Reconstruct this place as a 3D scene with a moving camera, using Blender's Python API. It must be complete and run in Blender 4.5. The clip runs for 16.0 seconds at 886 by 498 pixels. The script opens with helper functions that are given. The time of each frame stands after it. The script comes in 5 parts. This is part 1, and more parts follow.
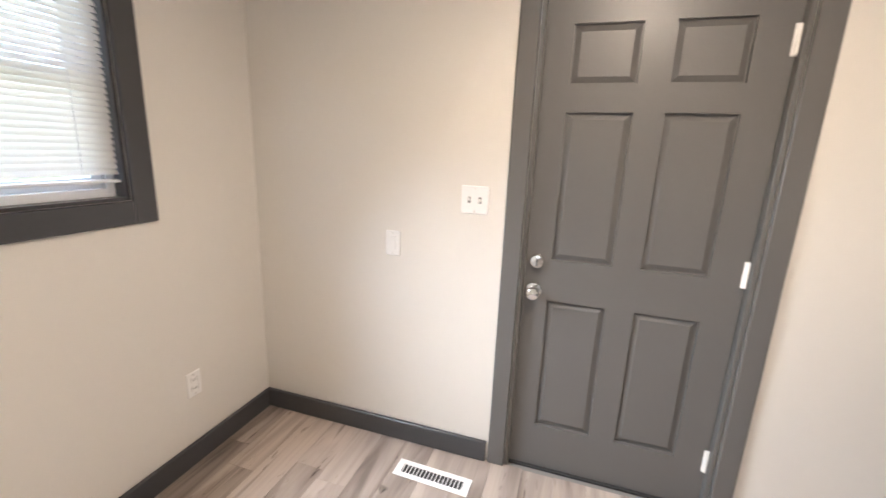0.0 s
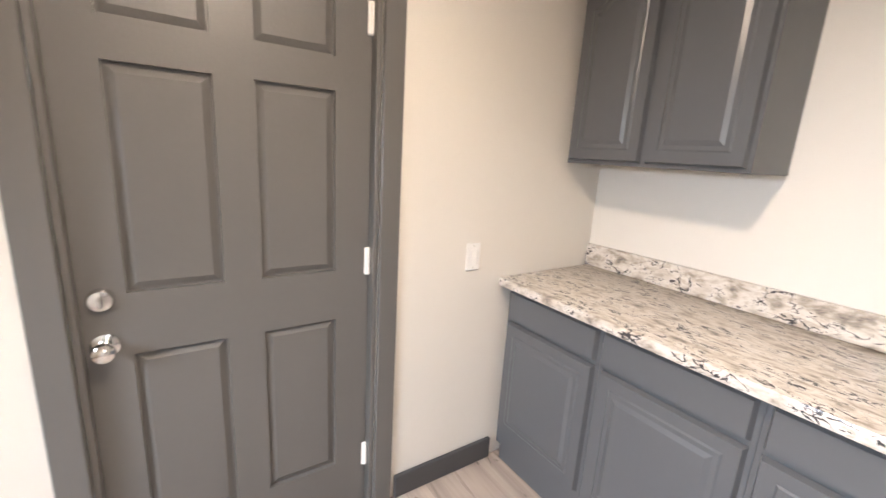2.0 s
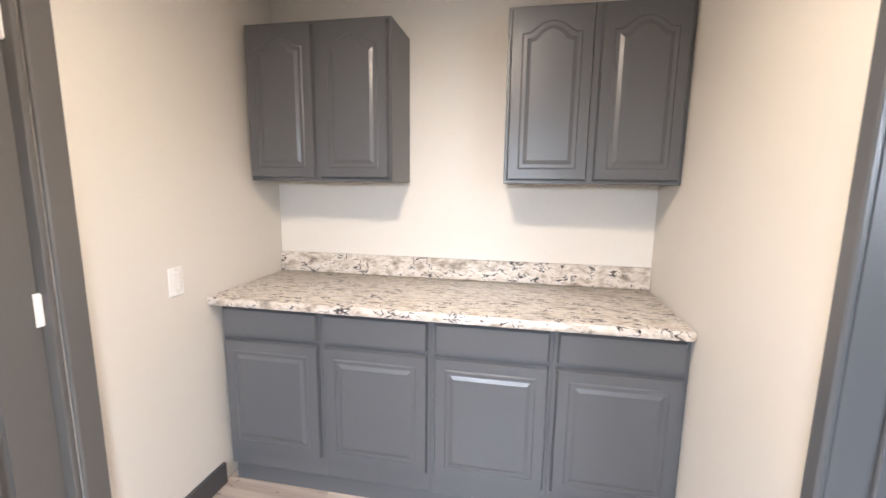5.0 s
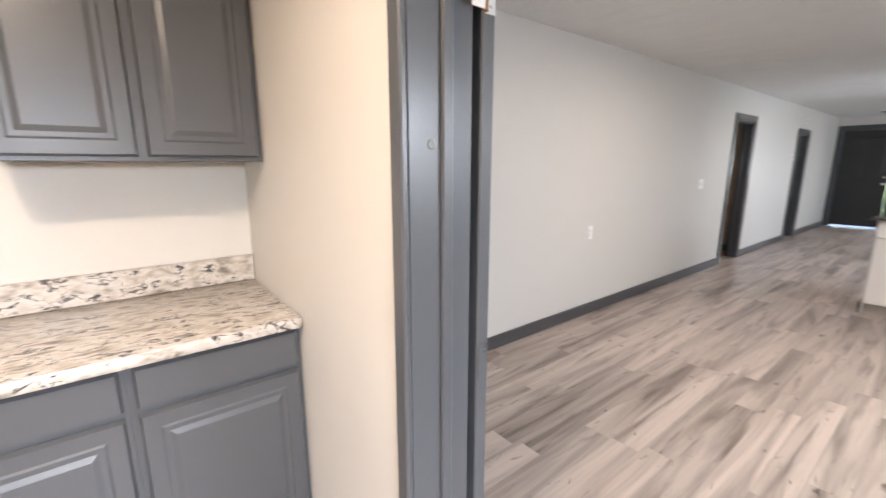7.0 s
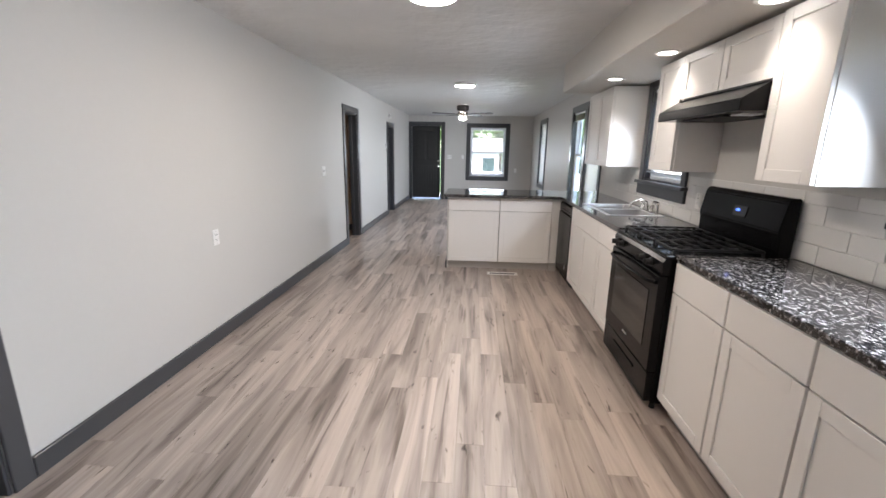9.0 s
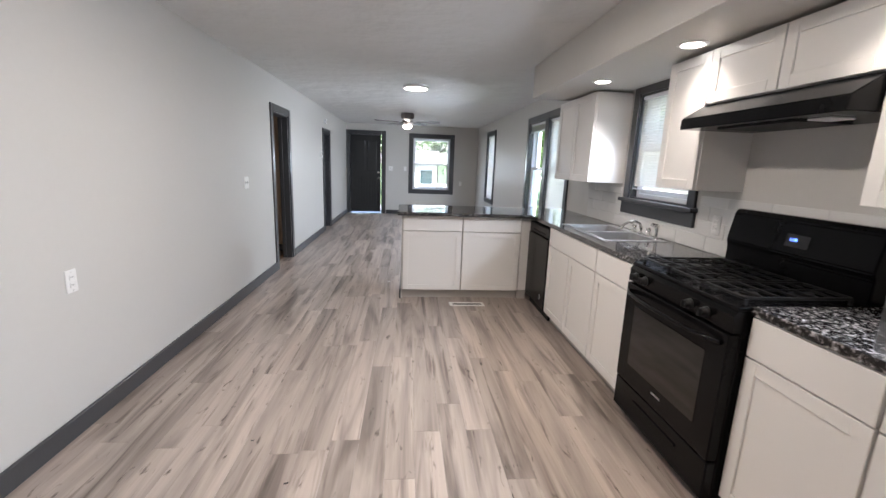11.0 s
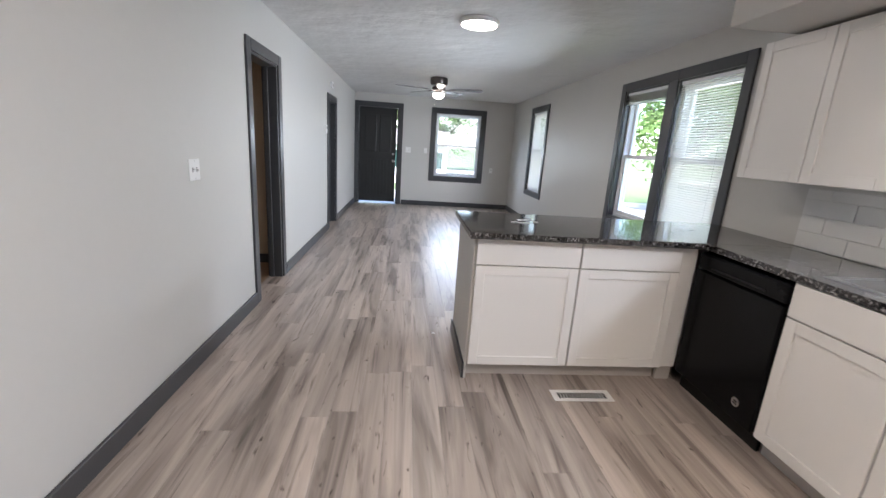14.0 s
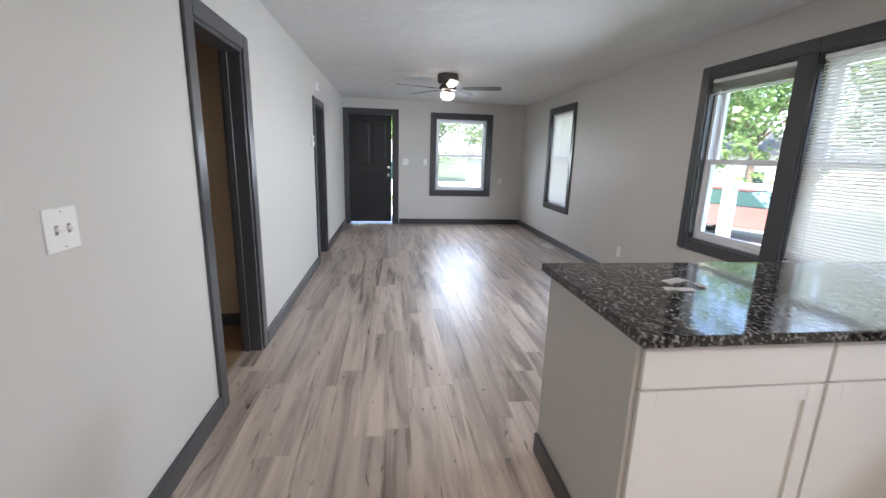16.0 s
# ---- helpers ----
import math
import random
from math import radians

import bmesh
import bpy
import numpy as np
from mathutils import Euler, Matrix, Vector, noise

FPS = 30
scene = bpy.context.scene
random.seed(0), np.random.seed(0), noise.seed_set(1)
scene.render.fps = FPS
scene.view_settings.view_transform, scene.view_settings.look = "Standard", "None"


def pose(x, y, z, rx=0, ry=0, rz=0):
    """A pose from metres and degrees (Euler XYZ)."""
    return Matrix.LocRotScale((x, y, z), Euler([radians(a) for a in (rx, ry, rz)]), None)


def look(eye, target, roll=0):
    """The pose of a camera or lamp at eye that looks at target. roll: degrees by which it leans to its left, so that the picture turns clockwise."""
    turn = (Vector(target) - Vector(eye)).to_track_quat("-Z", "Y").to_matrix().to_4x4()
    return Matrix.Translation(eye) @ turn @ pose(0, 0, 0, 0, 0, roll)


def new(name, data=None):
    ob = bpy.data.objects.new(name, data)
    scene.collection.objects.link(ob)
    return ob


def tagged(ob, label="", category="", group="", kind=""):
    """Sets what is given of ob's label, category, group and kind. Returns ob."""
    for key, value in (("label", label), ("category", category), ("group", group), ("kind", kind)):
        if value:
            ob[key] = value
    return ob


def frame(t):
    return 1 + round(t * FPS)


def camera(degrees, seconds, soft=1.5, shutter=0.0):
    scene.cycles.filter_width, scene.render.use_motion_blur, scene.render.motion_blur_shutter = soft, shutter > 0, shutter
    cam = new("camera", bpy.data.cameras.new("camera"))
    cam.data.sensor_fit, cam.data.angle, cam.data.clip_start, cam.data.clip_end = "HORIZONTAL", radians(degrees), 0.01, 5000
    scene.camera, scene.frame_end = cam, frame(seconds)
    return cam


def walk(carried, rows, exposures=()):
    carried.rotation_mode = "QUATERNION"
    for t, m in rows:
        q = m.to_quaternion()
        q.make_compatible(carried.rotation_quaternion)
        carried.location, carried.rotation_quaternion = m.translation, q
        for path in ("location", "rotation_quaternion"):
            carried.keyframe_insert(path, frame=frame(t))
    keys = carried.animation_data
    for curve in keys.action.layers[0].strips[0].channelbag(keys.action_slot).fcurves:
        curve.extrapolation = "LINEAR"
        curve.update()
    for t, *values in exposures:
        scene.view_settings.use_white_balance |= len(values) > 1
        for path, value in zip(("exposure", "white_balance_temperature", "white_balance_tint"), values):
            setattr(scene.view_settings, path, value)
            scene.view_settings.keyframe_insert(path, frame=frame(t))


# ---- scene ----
cam = camera(93.6, 16.0, shutter=0.3)
PATH = [
    (0, (0.21, 0.103, 1.431), (-0.379, 1.958, 0.967), 2.3),
    (0.5, (0.188, 0.157, 1.426), (0.035, 2.089, 0.935), 2.7),
    (1, (0.205, 0.237, 1.405), (0.498, 2.154, 0.916), 3.1),
    (1.5, (0.232, 0.397, 1.406), (0.938, 2.208, 0.934), 3.3),
    (2, (0.24, 0.494, 1.419), (1.332, 2.108, 0.97), 3.4),
    (2.5, (0.16, 0.597, 1.413), (1.597, 1.923, 0.991), 3.1),
    (3, (0.081, 0.646, 1.419), (1.743, 1.674, 0.994), 2.8),
    (5.5, (-0.107, 0.425, 1.406), (1.865, 0.551, 1.095), 0.3),
    (6, (-0.084, 0.396, 1.424), (1.869, 0.143, 1.076), 0.1),
    (6.5, (-0.001, 0.32, 1.44), (1.817, -0.412, 1.039), -0.2),
    (7, (0.115, 0.29, 1.404), (1.656, -0.919, 1.001), -0.0),
    (7.5, (0.169, 0.232, 1.384), (1.347, -1.325, 0.95), -0.0),
    (8, (0.232, 0.093, 1.425), (1.047, -1.673, 0.959), -0.1),
    (8.5, (0.275, -0.057, 1.43), (0.696, -1.954, 0.956), 0.6),
    (9, (0.337, -0.17, 1.448), (0.471, -2.111, 0.982), 0.9),
    (11.3, (0.627, -1.112, 1.409), (0.451, -3.063, 1.008), 2.1),
    (11.5, (0.655, -1.229, 1.401), (0.486, -3.181, 0.997), 1.9),
    (12, (0.698, -1.566, 1.416), (0.586, -3.517, 0.993), 2.5),
    (12.5, (0.774, -1.895, 1.405), (0.667, -3.841, 0.96), 3.1),
    (13, (0.874, -2.223, 1.395), (0.702, -4.161, 0.932), 3.0),
    (13.5, (0.933, -2.594, 1.374), (0.777, -4.526, 0.881), 3.5),
    (14, (1.028, -2.925, 1.379), (0.845, -4.858, 0.897), 3.8),
    (14.5, (1.113, -3.223, 1.384), (0.887, -5.153, 0.908), 2.4),
    (15, (1.156, -3.526, 1.398), (0.952, -5.463, 0.941), 2.1),
    (15.5, (1.253, -3.87, 1.389), (1.039, -5.806, 0.936), 2.0),
    (16, (1.334, -4.178, 1.383), (1.086, -6.113, 0.943), 1.6),
]
walk(cam, [(t, look(eye, target, roll)) for t, eye, target, roll in PATH], exposures=[(0, 3.0, 6200, 15), (3, 3.14, 6400, 16), (5.5, 3.1, 6150, 15), (7, 3.12, 6450, 17), (8.5, 3.14, 6300, 15), (9.2, 3.02, 6200, 15), (13, 3.1, 6080, 15), (16, 3.12, 6200, 15)])

# ---- light ----
world = bpy.data.worlds.new("world")
scene.world = world
world.use_nodes = True
wn = world.node_tree
sky = wn.nodes.new("ShaderNodeTexSky")
sky.sky_type, sky.sun_disc = 'NISHITA', False
sky.sun_elevation, sky.sun_rotation = radians(52), radians(40)
wn.nodes["Background"].inputs["Strength"].default_value = 0.15
wn.links.new(sky.outputs[0], wn.nodes["Background"].inputs[0])
sun = new("sun", bpy.data.lights.new("sun", 'SUN'))
sun.data.energy, sun.data.angle, sun.data.color = 4.6, radians(0.6), (1, 0.95, 0.88)
sun.matrix_world = look((40 * math.sin(radians(40)), 40 * math.cos(radians(40)), 50), (0, 0, 0))


def lamp(name, x, y, z, size, watts, colour):
    """A round area lamp that shines down."""
    ob = new(name, bpy.data.lights.new(name, 'AREA'))
    ob.data.shape, ob.data.size, ob.data.energy, ob.data.color = 'DISK', size, watts, colour
    ob.location = (x, y, z)
    return ob


WARM, NEUTRAL = (1, 0.81, 0.60), (1, 0.88, 0.73)
CEIL = 2.39
lamp("laundry_glow", 0.45, 0.75, CEIL - 0.08, 0.26, 4.5, WARM)
lamp("kitchen_glow", 0.62, -3.0, CEIL - 0.07, 0.26, 3.6, NEUTRAL)
lamp("middle_glow", 0.50, -6.65, CEIL - 0.07, 0.26, 1.3, NEUTRAL)
lamp("fan_glow", 0.63, -9.8, 2.0, 0.12, 0.4, NEUTRAL)
for sy in (-1.2, -2.2, -3.2, -4.24):
    lamp("soffit_glow", -0.88, sy, 2.07, 0.11, 0.30, NEUTRAL).data.spread = radians(110)

# daylight in the window openings


def window_light(x, y, z, w, h, watts, turn, spread=180, tilt=0, colour=(0.84, 0.93, 1)):
    ob = new("window_light", bpy.data.lights.new("window_light", 'AREA'))
    ob.data.shape, ob.data.size, ob.data.size_y, ob.data.energy, ob.data.color = 'RECTANGLE', w, h, watts, colour
    ob.data.spread = radians(spread)
    ob.matrix_basis = pose(x, y, z, 90 - tilt, 0, turn)


# the slats throw the light down into the room: (y, z, width, height, watts within, watts behind the blind, turn, tilt, spread)
for wy, wz, ww, wh, inner, outer, turn, tilt, spread in (
        (0.735, 1.615, 0.85, 0.77, 3.9, 0.62, 0, 38, 92),
        (-1.365, 1.62, 0.80, 0.76, 4.3, 0.4, 0, 30, 132),
        (-4.0, 1.62, 0.72, 0.80, 1.7, 0.48, -3, 26, 135),
        (-6.28, 1.39, 0.72, 1.32, 2.2, 0.8, -24, 8, 112),
        (-7.19, 1.39, 0.74, 1.32, 2.2, 0, -24, 8, 112),
        (-10.675, 1.365, 0.80, 1.4, 2.0, 0.8, -20, 12, 112)):
    window_light(-1.245 if turn < -9 else -1.275, wy, wz, ww * 0.36 if turn < -9 else ww, 0.16, inner, -90 + turn, spread, tilt)
    if outer:
        window_light(-1.50, wy, wz, ww, wh, outer, -90)
window_light(-0.055, -12.47, 1.38, 1.0, 0.30, 1.5, 0, 120, 34)
window_light(-0.055, -12.78, 1.38, 1.0, 1.36, 0.7, 0)

# ---- materials ----


def material(name, colour, rough=0.5, metal=0.0, vary=0.08, scale=3.0, grain=60.0, bump=0.0, bump_scale=200.0, relief=0.004, spread=0.0, coat=0.0, spec=0.5):
    """Paint or plain stuff: colour varied by a broad and a fine noise, with fine relief."""
    m = bpy.data.materials.new(name)
    m.use_nodes = True
    t, bs = m.node_tree, m.node_tree.nodes["Principled BSDF"]
    co = t.nodes.new("ShaderNodeTexCoord")
    mix = t.nodes.new("ShaderNodeMix")
    mix.data_type = 'RGBA'
    mix.inputs[6].default_value = (*[c * (1 - vary) for c in colour], 1)
    mix.inputs[7].default_value = (*[min(1, c * (1 + vary)) for c in colour], 1)
    a, b = t.nodes.new("ShaderNodeTexNoise"), t.nodes.new("ShaderNodeTexNoise")
    a.inputs["Scale"].default_value, b.inputs["Scale"].default_value = scale, grain
    a.inputs["Detail"].default_value = b.inputs["Detail"].default_value = 4
    add = t.nodes.new("ShaderNodeMath")
    add.operation = 'MULTIPLY_ADD'
    add.inputs[1].default_value = 0.4
    for n in (a, b):
        t.links.new(co.outputs["Object"], n.inputs["Vector"])
    t.links.new(b.outputs[0], add.inputs[0])
    low = t.nodes.new("ShaderNodeMath")
    low.operation = 'MULTIPLY'
    low.inputs[1].default_value = 0.6
    t.links.new(a.outputs[0], low.inputs[0])
    t.links.new(low.outputs[0], add.inputs[2])
    t.links.new(add.outputs[0], mix.inputs[0])
    if spread:
        info = t.nodes.new("ShaderNodeObjectInfo")
        hsv = t.nodes.new("ShaderNodeHueSaturation")
        rng = t.nodes.new("ShaderNodeMapRange")
        rng.inputs["To Min"].default_value, rng.inputs["To Max"].default_value = 1 - spread, 1 + spread
        t.links.new(info.outputs["Random"], rng.inputs["Value"])
        t.links.new(rng.outputs[0], hsv.inputs["Value"])
        t.links.new(mix.outputs[2], hsv.inputs["Color"])
        t.links.new(hsv.outputs[0], bs.inputs["Base Color"])
    else:
        t.links.new(mix.outputs[2], bs.inputs["Base Color"])
    rr = t.nodes.new("ShaderNodeMapRange")
    rr.inputs["To Min"].default_value, rr.inputs["To Max"].default_value = max(0.02, rough * 0.85), min(1, rough * 1.15)
    t.links.new(a.outputs[0], rr.inputs["Value"])
    t.links.new(rr.outputs[0], bs.inputs["Roughness"])
    bs.inputs["Metallic"].default_value = metal
    bs.inputs["Coat Weight"].default_value = coat
    bs.inputs["Specular IOR Level"].default_value = spec
    if bump:
        c, bp = t.nodes.new("ShaderNodeTexNoise"), t.nodes.new("ShaderNodeBump")
        c.inputs["Scale"].default_value, c.inputs["Detail"].default_value = bump_scale, 3
        bp.inputs["Strength"].default_value, bp.inputs["Distance"].default_value = bump, relief
        t.links.new(co.outputs["Object"], c.inputs["Vector"])
        t.links.new(c.outputs[0], bp.inputs["Height"])
        t.links.new(bp.outputs[0], bs.inputs["Normal"])
    return m


def ramp_stone(name, stops, scale, stretch, rough, coat, warp=1.2, veins=None):
    """Speckled stone: noise through a colour ramp, with broken thin dark veins (scale, half width, colour) across it."""
    m = bpy.data.materials.new(name)
    m.use_nodes = True
    t, bs = m.node_tree, m.node_tree.nodes["Principled BSDF"]
    co, mp = t.nodes.new("ShaderNodeTexCoord"), t.nodes.new("ShaderNodeMapping")
    mp.inputs["Scale"].default_value, mp.inputs["Rotation"].default_value = stretch, (0, 0, radians(25))
    n, r = t.nodes.new("ShaderNodeTexNoise"), t.nodes.new("ShaderNodeValToRGB")
    n.inputs["Scale"].default_value, n.inputs["Detail"].default_value = scale, 8
    n.inputs["Roughness"].default_value, n.inputs["Distortion"].default_value = 0.62, warp
    r.color_ramp.elements[0].position, r.color_ramp.elements[0].color = stops[0][0], (*stops[0][1], 1)
    r.color_ramp.elements[1].position, r.color_ramp.elements[1].color = stops[-1][0], (*stops[-1][1], 1)
    for p, c in stops[1:-1]:
        r.color_ramp.elements.new(p).color = (*c, 1)
    t.links.new(co.outputs["Object"], mp.inputs["Vector"])
    t.links.new(mp.outputs[0], n.inputs["Vector"])
    t.links.new(n.outputs[0], r.inputs[0])
    t.links.new(r.outputs[0], bs.inputs["Base Color"])
    if veins:
        v, gate = t.nodes.new("ShaderNodeTexNoise"), t.nodes.new("ShaderNodeTexNoise")
        v.inputs["Scale"].default_value, v.inputs["Detail"].default_value, v.inputs["Distortion"].default_value = veins[0], 3, 0.6
        gate.inputs["Scale"].default_value, gate.inputs["Detail"].default_value = veins[0] * 0.55, 3
        for k in (v, gate):
            t.links.new(mp.outputs[0], k.inputs["Vector"])
        near, wide = t.nodes.new("ShaderNodeMath"), t.nodes.new("ShaderNodeMapRange")
        near.operation = 'COMPARE'
        near.inputs[1].default_value = 0.5
        wide.inputs["From Min"].default_value, wide.inputs["From Max"].default_value = 0.47, 0.62
        wide.inputs["To Min"].default_value, wide.inputs["To Max"].default_value = 0.0, veins[1] * 2
        t.links.new(v.outputs[0], near.inputs[0])
        t.links.new(gate.outputs[0], wide.inputs["Value"])
        t.links.new(wide.outputs[0], near.inputs[2])
        x = t.nodes.new("ShaderNodeMix")
        x.data_type = 'RGBA'
        x.inputs[7].default_value = (*veins[2], 1)
        t.links.new(near.outputs[0], x.inputs[0])
        t.links.new(r.outputs[0], x.inputs[6])
        t.links.new(x.outputs[2], bs.inputs["Base Color"])
    bs.inputs["Roughness"].default_value, bs.inputs["Coat Weight"].default_value = rough, coat
    bs.inputs["Coat Roughness"].default_value = 0.05
    return m


def plank_material(name):
    """Grey-brown oak-look planks: long grain, dark streaks, small knots, each plank of its own tone."""
    m = bpy.data.materials.new(name)
    m.use_nodes = True
    t, bs = m.node_tree, m.node_tree.nodes["Principled BSDF"]
    co, info = t.nodes.new("ShaderNodeTexCoord"), t.nodes.new("ShaderNodeObjectInfo")
    off = t.nodes.new("ShaderNodeVectorMath")
    off.operation = 'MULTIPLY_ADD'
    comb = t.nodes.new("ShaderNodeCombineXYZ")
    for k in range(3):
        t.links.new(info.outputs["Random"], comb.inputs[k])
    off.inputs[1].default_value = (37, 91, 13)
    t.links.new(comb.outputs[0], off.inputs[0])
    t.links.new(co.outputs["Object"], off.inputs[2])

    def noise_at(scale, detail, warp, rough=0.55):
        mp, n = t.nodes.new("ShaderNodeMapping"), t.nodes.new("ShaderNodeTexNoise")
        mp.inputs["Scale"].default_value = scale
        n.inputs["Scale"].default_value, n.inputs["Detail"].default_value = 1, detail
        n.inputs["Distortion"].default_value, n.inputs["Roughness"].default_value = warp, rough
        t.links.new(off.outputs[0], mp.inputs["Vector"])
        t.links.new(mp.outputs[0], n.inputs["Vector"])
        return n

    def ramp(src, stops):
        r = t.nodes.new("ShaderNodeValToRGB")
        r.color_ramp.elements[0].position, r.color_ramp.elements[0].color = stops[0][0], (*stops[0][1], 1)
        r.color_ramp.elements[1].position, r.color_ramp.elements[1].color = stops[-1][0], (*stops[-1][1], 1)
        for p, c in stops[1:-1]:
            r.color_ramp.elements.new(p).color = (*c, 1)
        t.links.new(src.outputs[0], r.inputs[0])
        return r

    def times(a, b):
        x = t.nodes.new("ShaderNodeMix")
        x.data_type, x.blend_type = 'RGBA', 'MULTIPLY'
        x.inputs[0].default_value = 1
        t.links.new(a, x.inputs[6])
        t.links.new(b, x.inputs[7])
        return x.outputs[2]

    base = ramp(noise_at((7, 0.6, 1), 4, 1.0), [(0.33, (0.20, 0.163, 0.140)), (0.45, (0.345, 0.286, 0.247)), (0.60, (0.475, 0.40, 0.347))])
    fine = ramp(noise_at((70, 1.6, 1), 4, 0.3), [(0.3, (0.90, 0.895, 0.89)), (0.6, (1, 1, 1))])
    streak = ramp(noise_at((13, 0.9, 1), 4, 1.3, 0.55), [(0.29, (0.46, 0.43, 0.41)), (0.42, (1, 1, 1))])
    knot = ramp(noise_at((26, 7.0, 1), 3, 0.8, 0.5), [(0.25, (0.20, 0.17, 0.15)), (0.345, (1, 1, 1))])
    tone = t.nodes.new("ShaderNodeHueSaturation")
    rng = t.nodes.new("ShaderNodeMapRange")
    rng.inputs["To Min"].default_value, rng.inputs["To Max"].default_value = 0.84, 1.14
    t.links.new(info.outputs["Random"], rng.inputs["Value"])
    t.links.new(rng.outputs[0], tone.inputs["Value"])
    t.links.new(times(times(times(base.outputs[0], fine.outputs[0]), streak.outputs[0]), knot.outputs[0]), tone.inputs["Color"])
    t.links.new(tone.outputs[0], bs.inputs["Base Color"])
    bs.inputs["Roughness"].default_value = 0.35
    bp = t.nodes.new("ShaderNodeBump")
    bp.inputs["Strength"].default_value, bp.inputs["Distance"].default_value = 0.12, 0.002
    t.links.new(fine.outputs[0], bp.inputs["Height"])
    t.links.new(bp.outputs[0], bs.inputs["Normal"])
    return m


def thin_glass(name, tint=(1, 1, 1), gloss=0.07):
    m = bpy.data.materials.new(name)
    m.use_nodes = True
    t = m.node_tree
    t.nodes.remove(t.nodes["Principled BSDF"])
    a, b, x = t.nodes.new("ShaderNodeBsdfTransparent"), t.nodes.new("ShaderNodeBsdfGlossy"), t.nodes.new("ShaderNodeMixShader")
    a.inputs[0].default_value, b.inputs["Roughness"].default_value, x.inputs[0].default_value = (*tint, 1), 0.02, gloss
    t.links.new(a.outputs[0], x.inputs[1])
    t.links.new(b.outputs[0], x.inputs[2])
    t.links.new(x.outputs[0], t.nodes["Material Output"].inputs[0])
    return m


def slat_material(name, low=(0.78, 0.77, 0.74), high=(0.86, 0.85, 0.83), scale=4):
    """A thin sheet that lets half of the light through, softly."""
    m = bpy.data.materials.new(name)
    m.use_nodes = True
    t = m.node_tree
    t.nodes.remove(t.nodes["Principled BSDF"])
    a, b, x = t.nodes.new("ShaderNodeBsdfDiffuse"), t.nodes.new("ShaderNodeBsdfTranslucent"), t.nodes.new("ShaderNodeMixShader")
    n, r = t.nodes.new("ShaderNodeTexNoise"), t.nodes.new("ShaderNodeValToRGB")
    n.inputs["Scale"].default_value = scale
    r.color_ramp.elements[0].color, r.color_ramp.elements[1].color = (*low, 1), (*high, 1)
    t.links.new(n.outputs[0], r.inputs[0])
    for s in (a, b):
        t.links.new(r.outputs[0], s.inputs[0])
    x.inputs[0].default_value = 0.5
    t.links.new(a.outputs[0], x.inputs[1])
    t.links.new(b.outputs[0], x.inputs[2])
    t.links.new(x.outputs[0], t.nodes["Material Output"].inputs[0])
    return m


def glowing(name, colour, strength):
    m = material(name, (0.85, 0.85, 0.83), 0.4)
    bs = m.node_tree.nodes["Principled BSDF"]
    bs.inputs["Emission Color"].default_value, bs.inputs["Emission Strength"].default_value = (*colour, 1), strength
    return m


WALL = material("wall_paint", (0.57, 0.553, 0.522), 0.52, vary=0.04, scale=1.2, grain=30, bump=0.12, bump_scale=180)
LAUNDRY_WALL = material("laundry_wall_paint", (0.68, 0.65, 0.60), 0.55, vary=0.03, scale=1.2, grain=30, bump=0.12, bump_scale=180)
CEILING = material("ceiling_paint", (0.68, 0.68, 0.67), 0.62, vary=0.06, scale=1.1, grain=9, bump=0.8, bump_scale=4.5, relief=0.035)
TRIM = material("dark_grey_trim", (0.056, 0.057, 0.061), 0.30, vary=0.12, scale=5, bump=0.08, bump_scale=90)
DOOR = material("grey_door_paint", (0.118, 0.115, 0.110), 0.38, vary=0.08, scale=4, bump=0.1, bump_scale=120)
FRONT_DOOR = material("charcoal_door_paint", (0.012, 0.0125, 0.013), 0.5, vary=0.1, scale=4)
GREY_CAB = material("grey_cabinet_paint", (0.092, 0.096, 0.103), 0.34, vary=0.07, scale=4, bump=0.06, bump_scale=140)
WHITE_CAB = material("white_cabinet_paint", (0.77, 0.748, 0.72), 0.34, vary=0.025, scale=3)
CAB_GAP = material("cabinet_reveal", (0.22, 0.21, 0.20), 0.6)
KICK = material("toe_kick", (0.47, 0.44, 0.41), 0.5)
WHITE = material("white_plastic", (0.80, 0.79, 0.77), 0.35, vary=0.02)
VINYL = material("white_vinyl", (0.82, 0.83, 0.85), 0.35, vary=0.02)
SLOT = material("dark_slot", (0.02, 0.02, 0.02), 0.6)
BLACK = material("black_enamel", (0.005, 0.005, 0.0055), 0.2, vary=0.2, scale=6, spec=0.12)
BLACK_MATT = material("black_cast_iron", (0.008, 0.008, 0.008), 0.5, vary=0.2, bump=0.2, spec=0.3)
OVEN_GLASS = material("oven_glass", (0.012, 0.011, 0.010), 0.08, vary=0.1)
STEEL = material("brushed_steel", (0.50, 0.50, 0.51), 0.35, metal=1, vary=0.08, scale=8)
# the sink's steel made darker: the shade down in the bowls is in the colour
BOWL_SHADED = material("shaded_bowl_steel", (0.36, 0.355, 0.35), 0.36, metal=1, vary=0.1, scale=8)
CHROME = material("chrome", (0.75, 0.74, 0.72), 0.12, metal=1, vary=0.05)
BRONZE = material("fan_brushed_nickel", (0.12, 0.105, 0.10), 0.34, metal=1, vary=0.1)
BLADE = material("fan_blade_wood", (0.06, 0.05, 0.045), 0.4, vary=0.25, scale=8)
TILE = material("white_tile", (0.74, 0.73, 0.71), 0.18, vary=0.03, spread=0.03)
GROUT = material("grout", (0.73, 0.72, 0.70), 0.8)
GLASS = thin_glass("window_glass")
SLAT = slat_material("blind_slat")
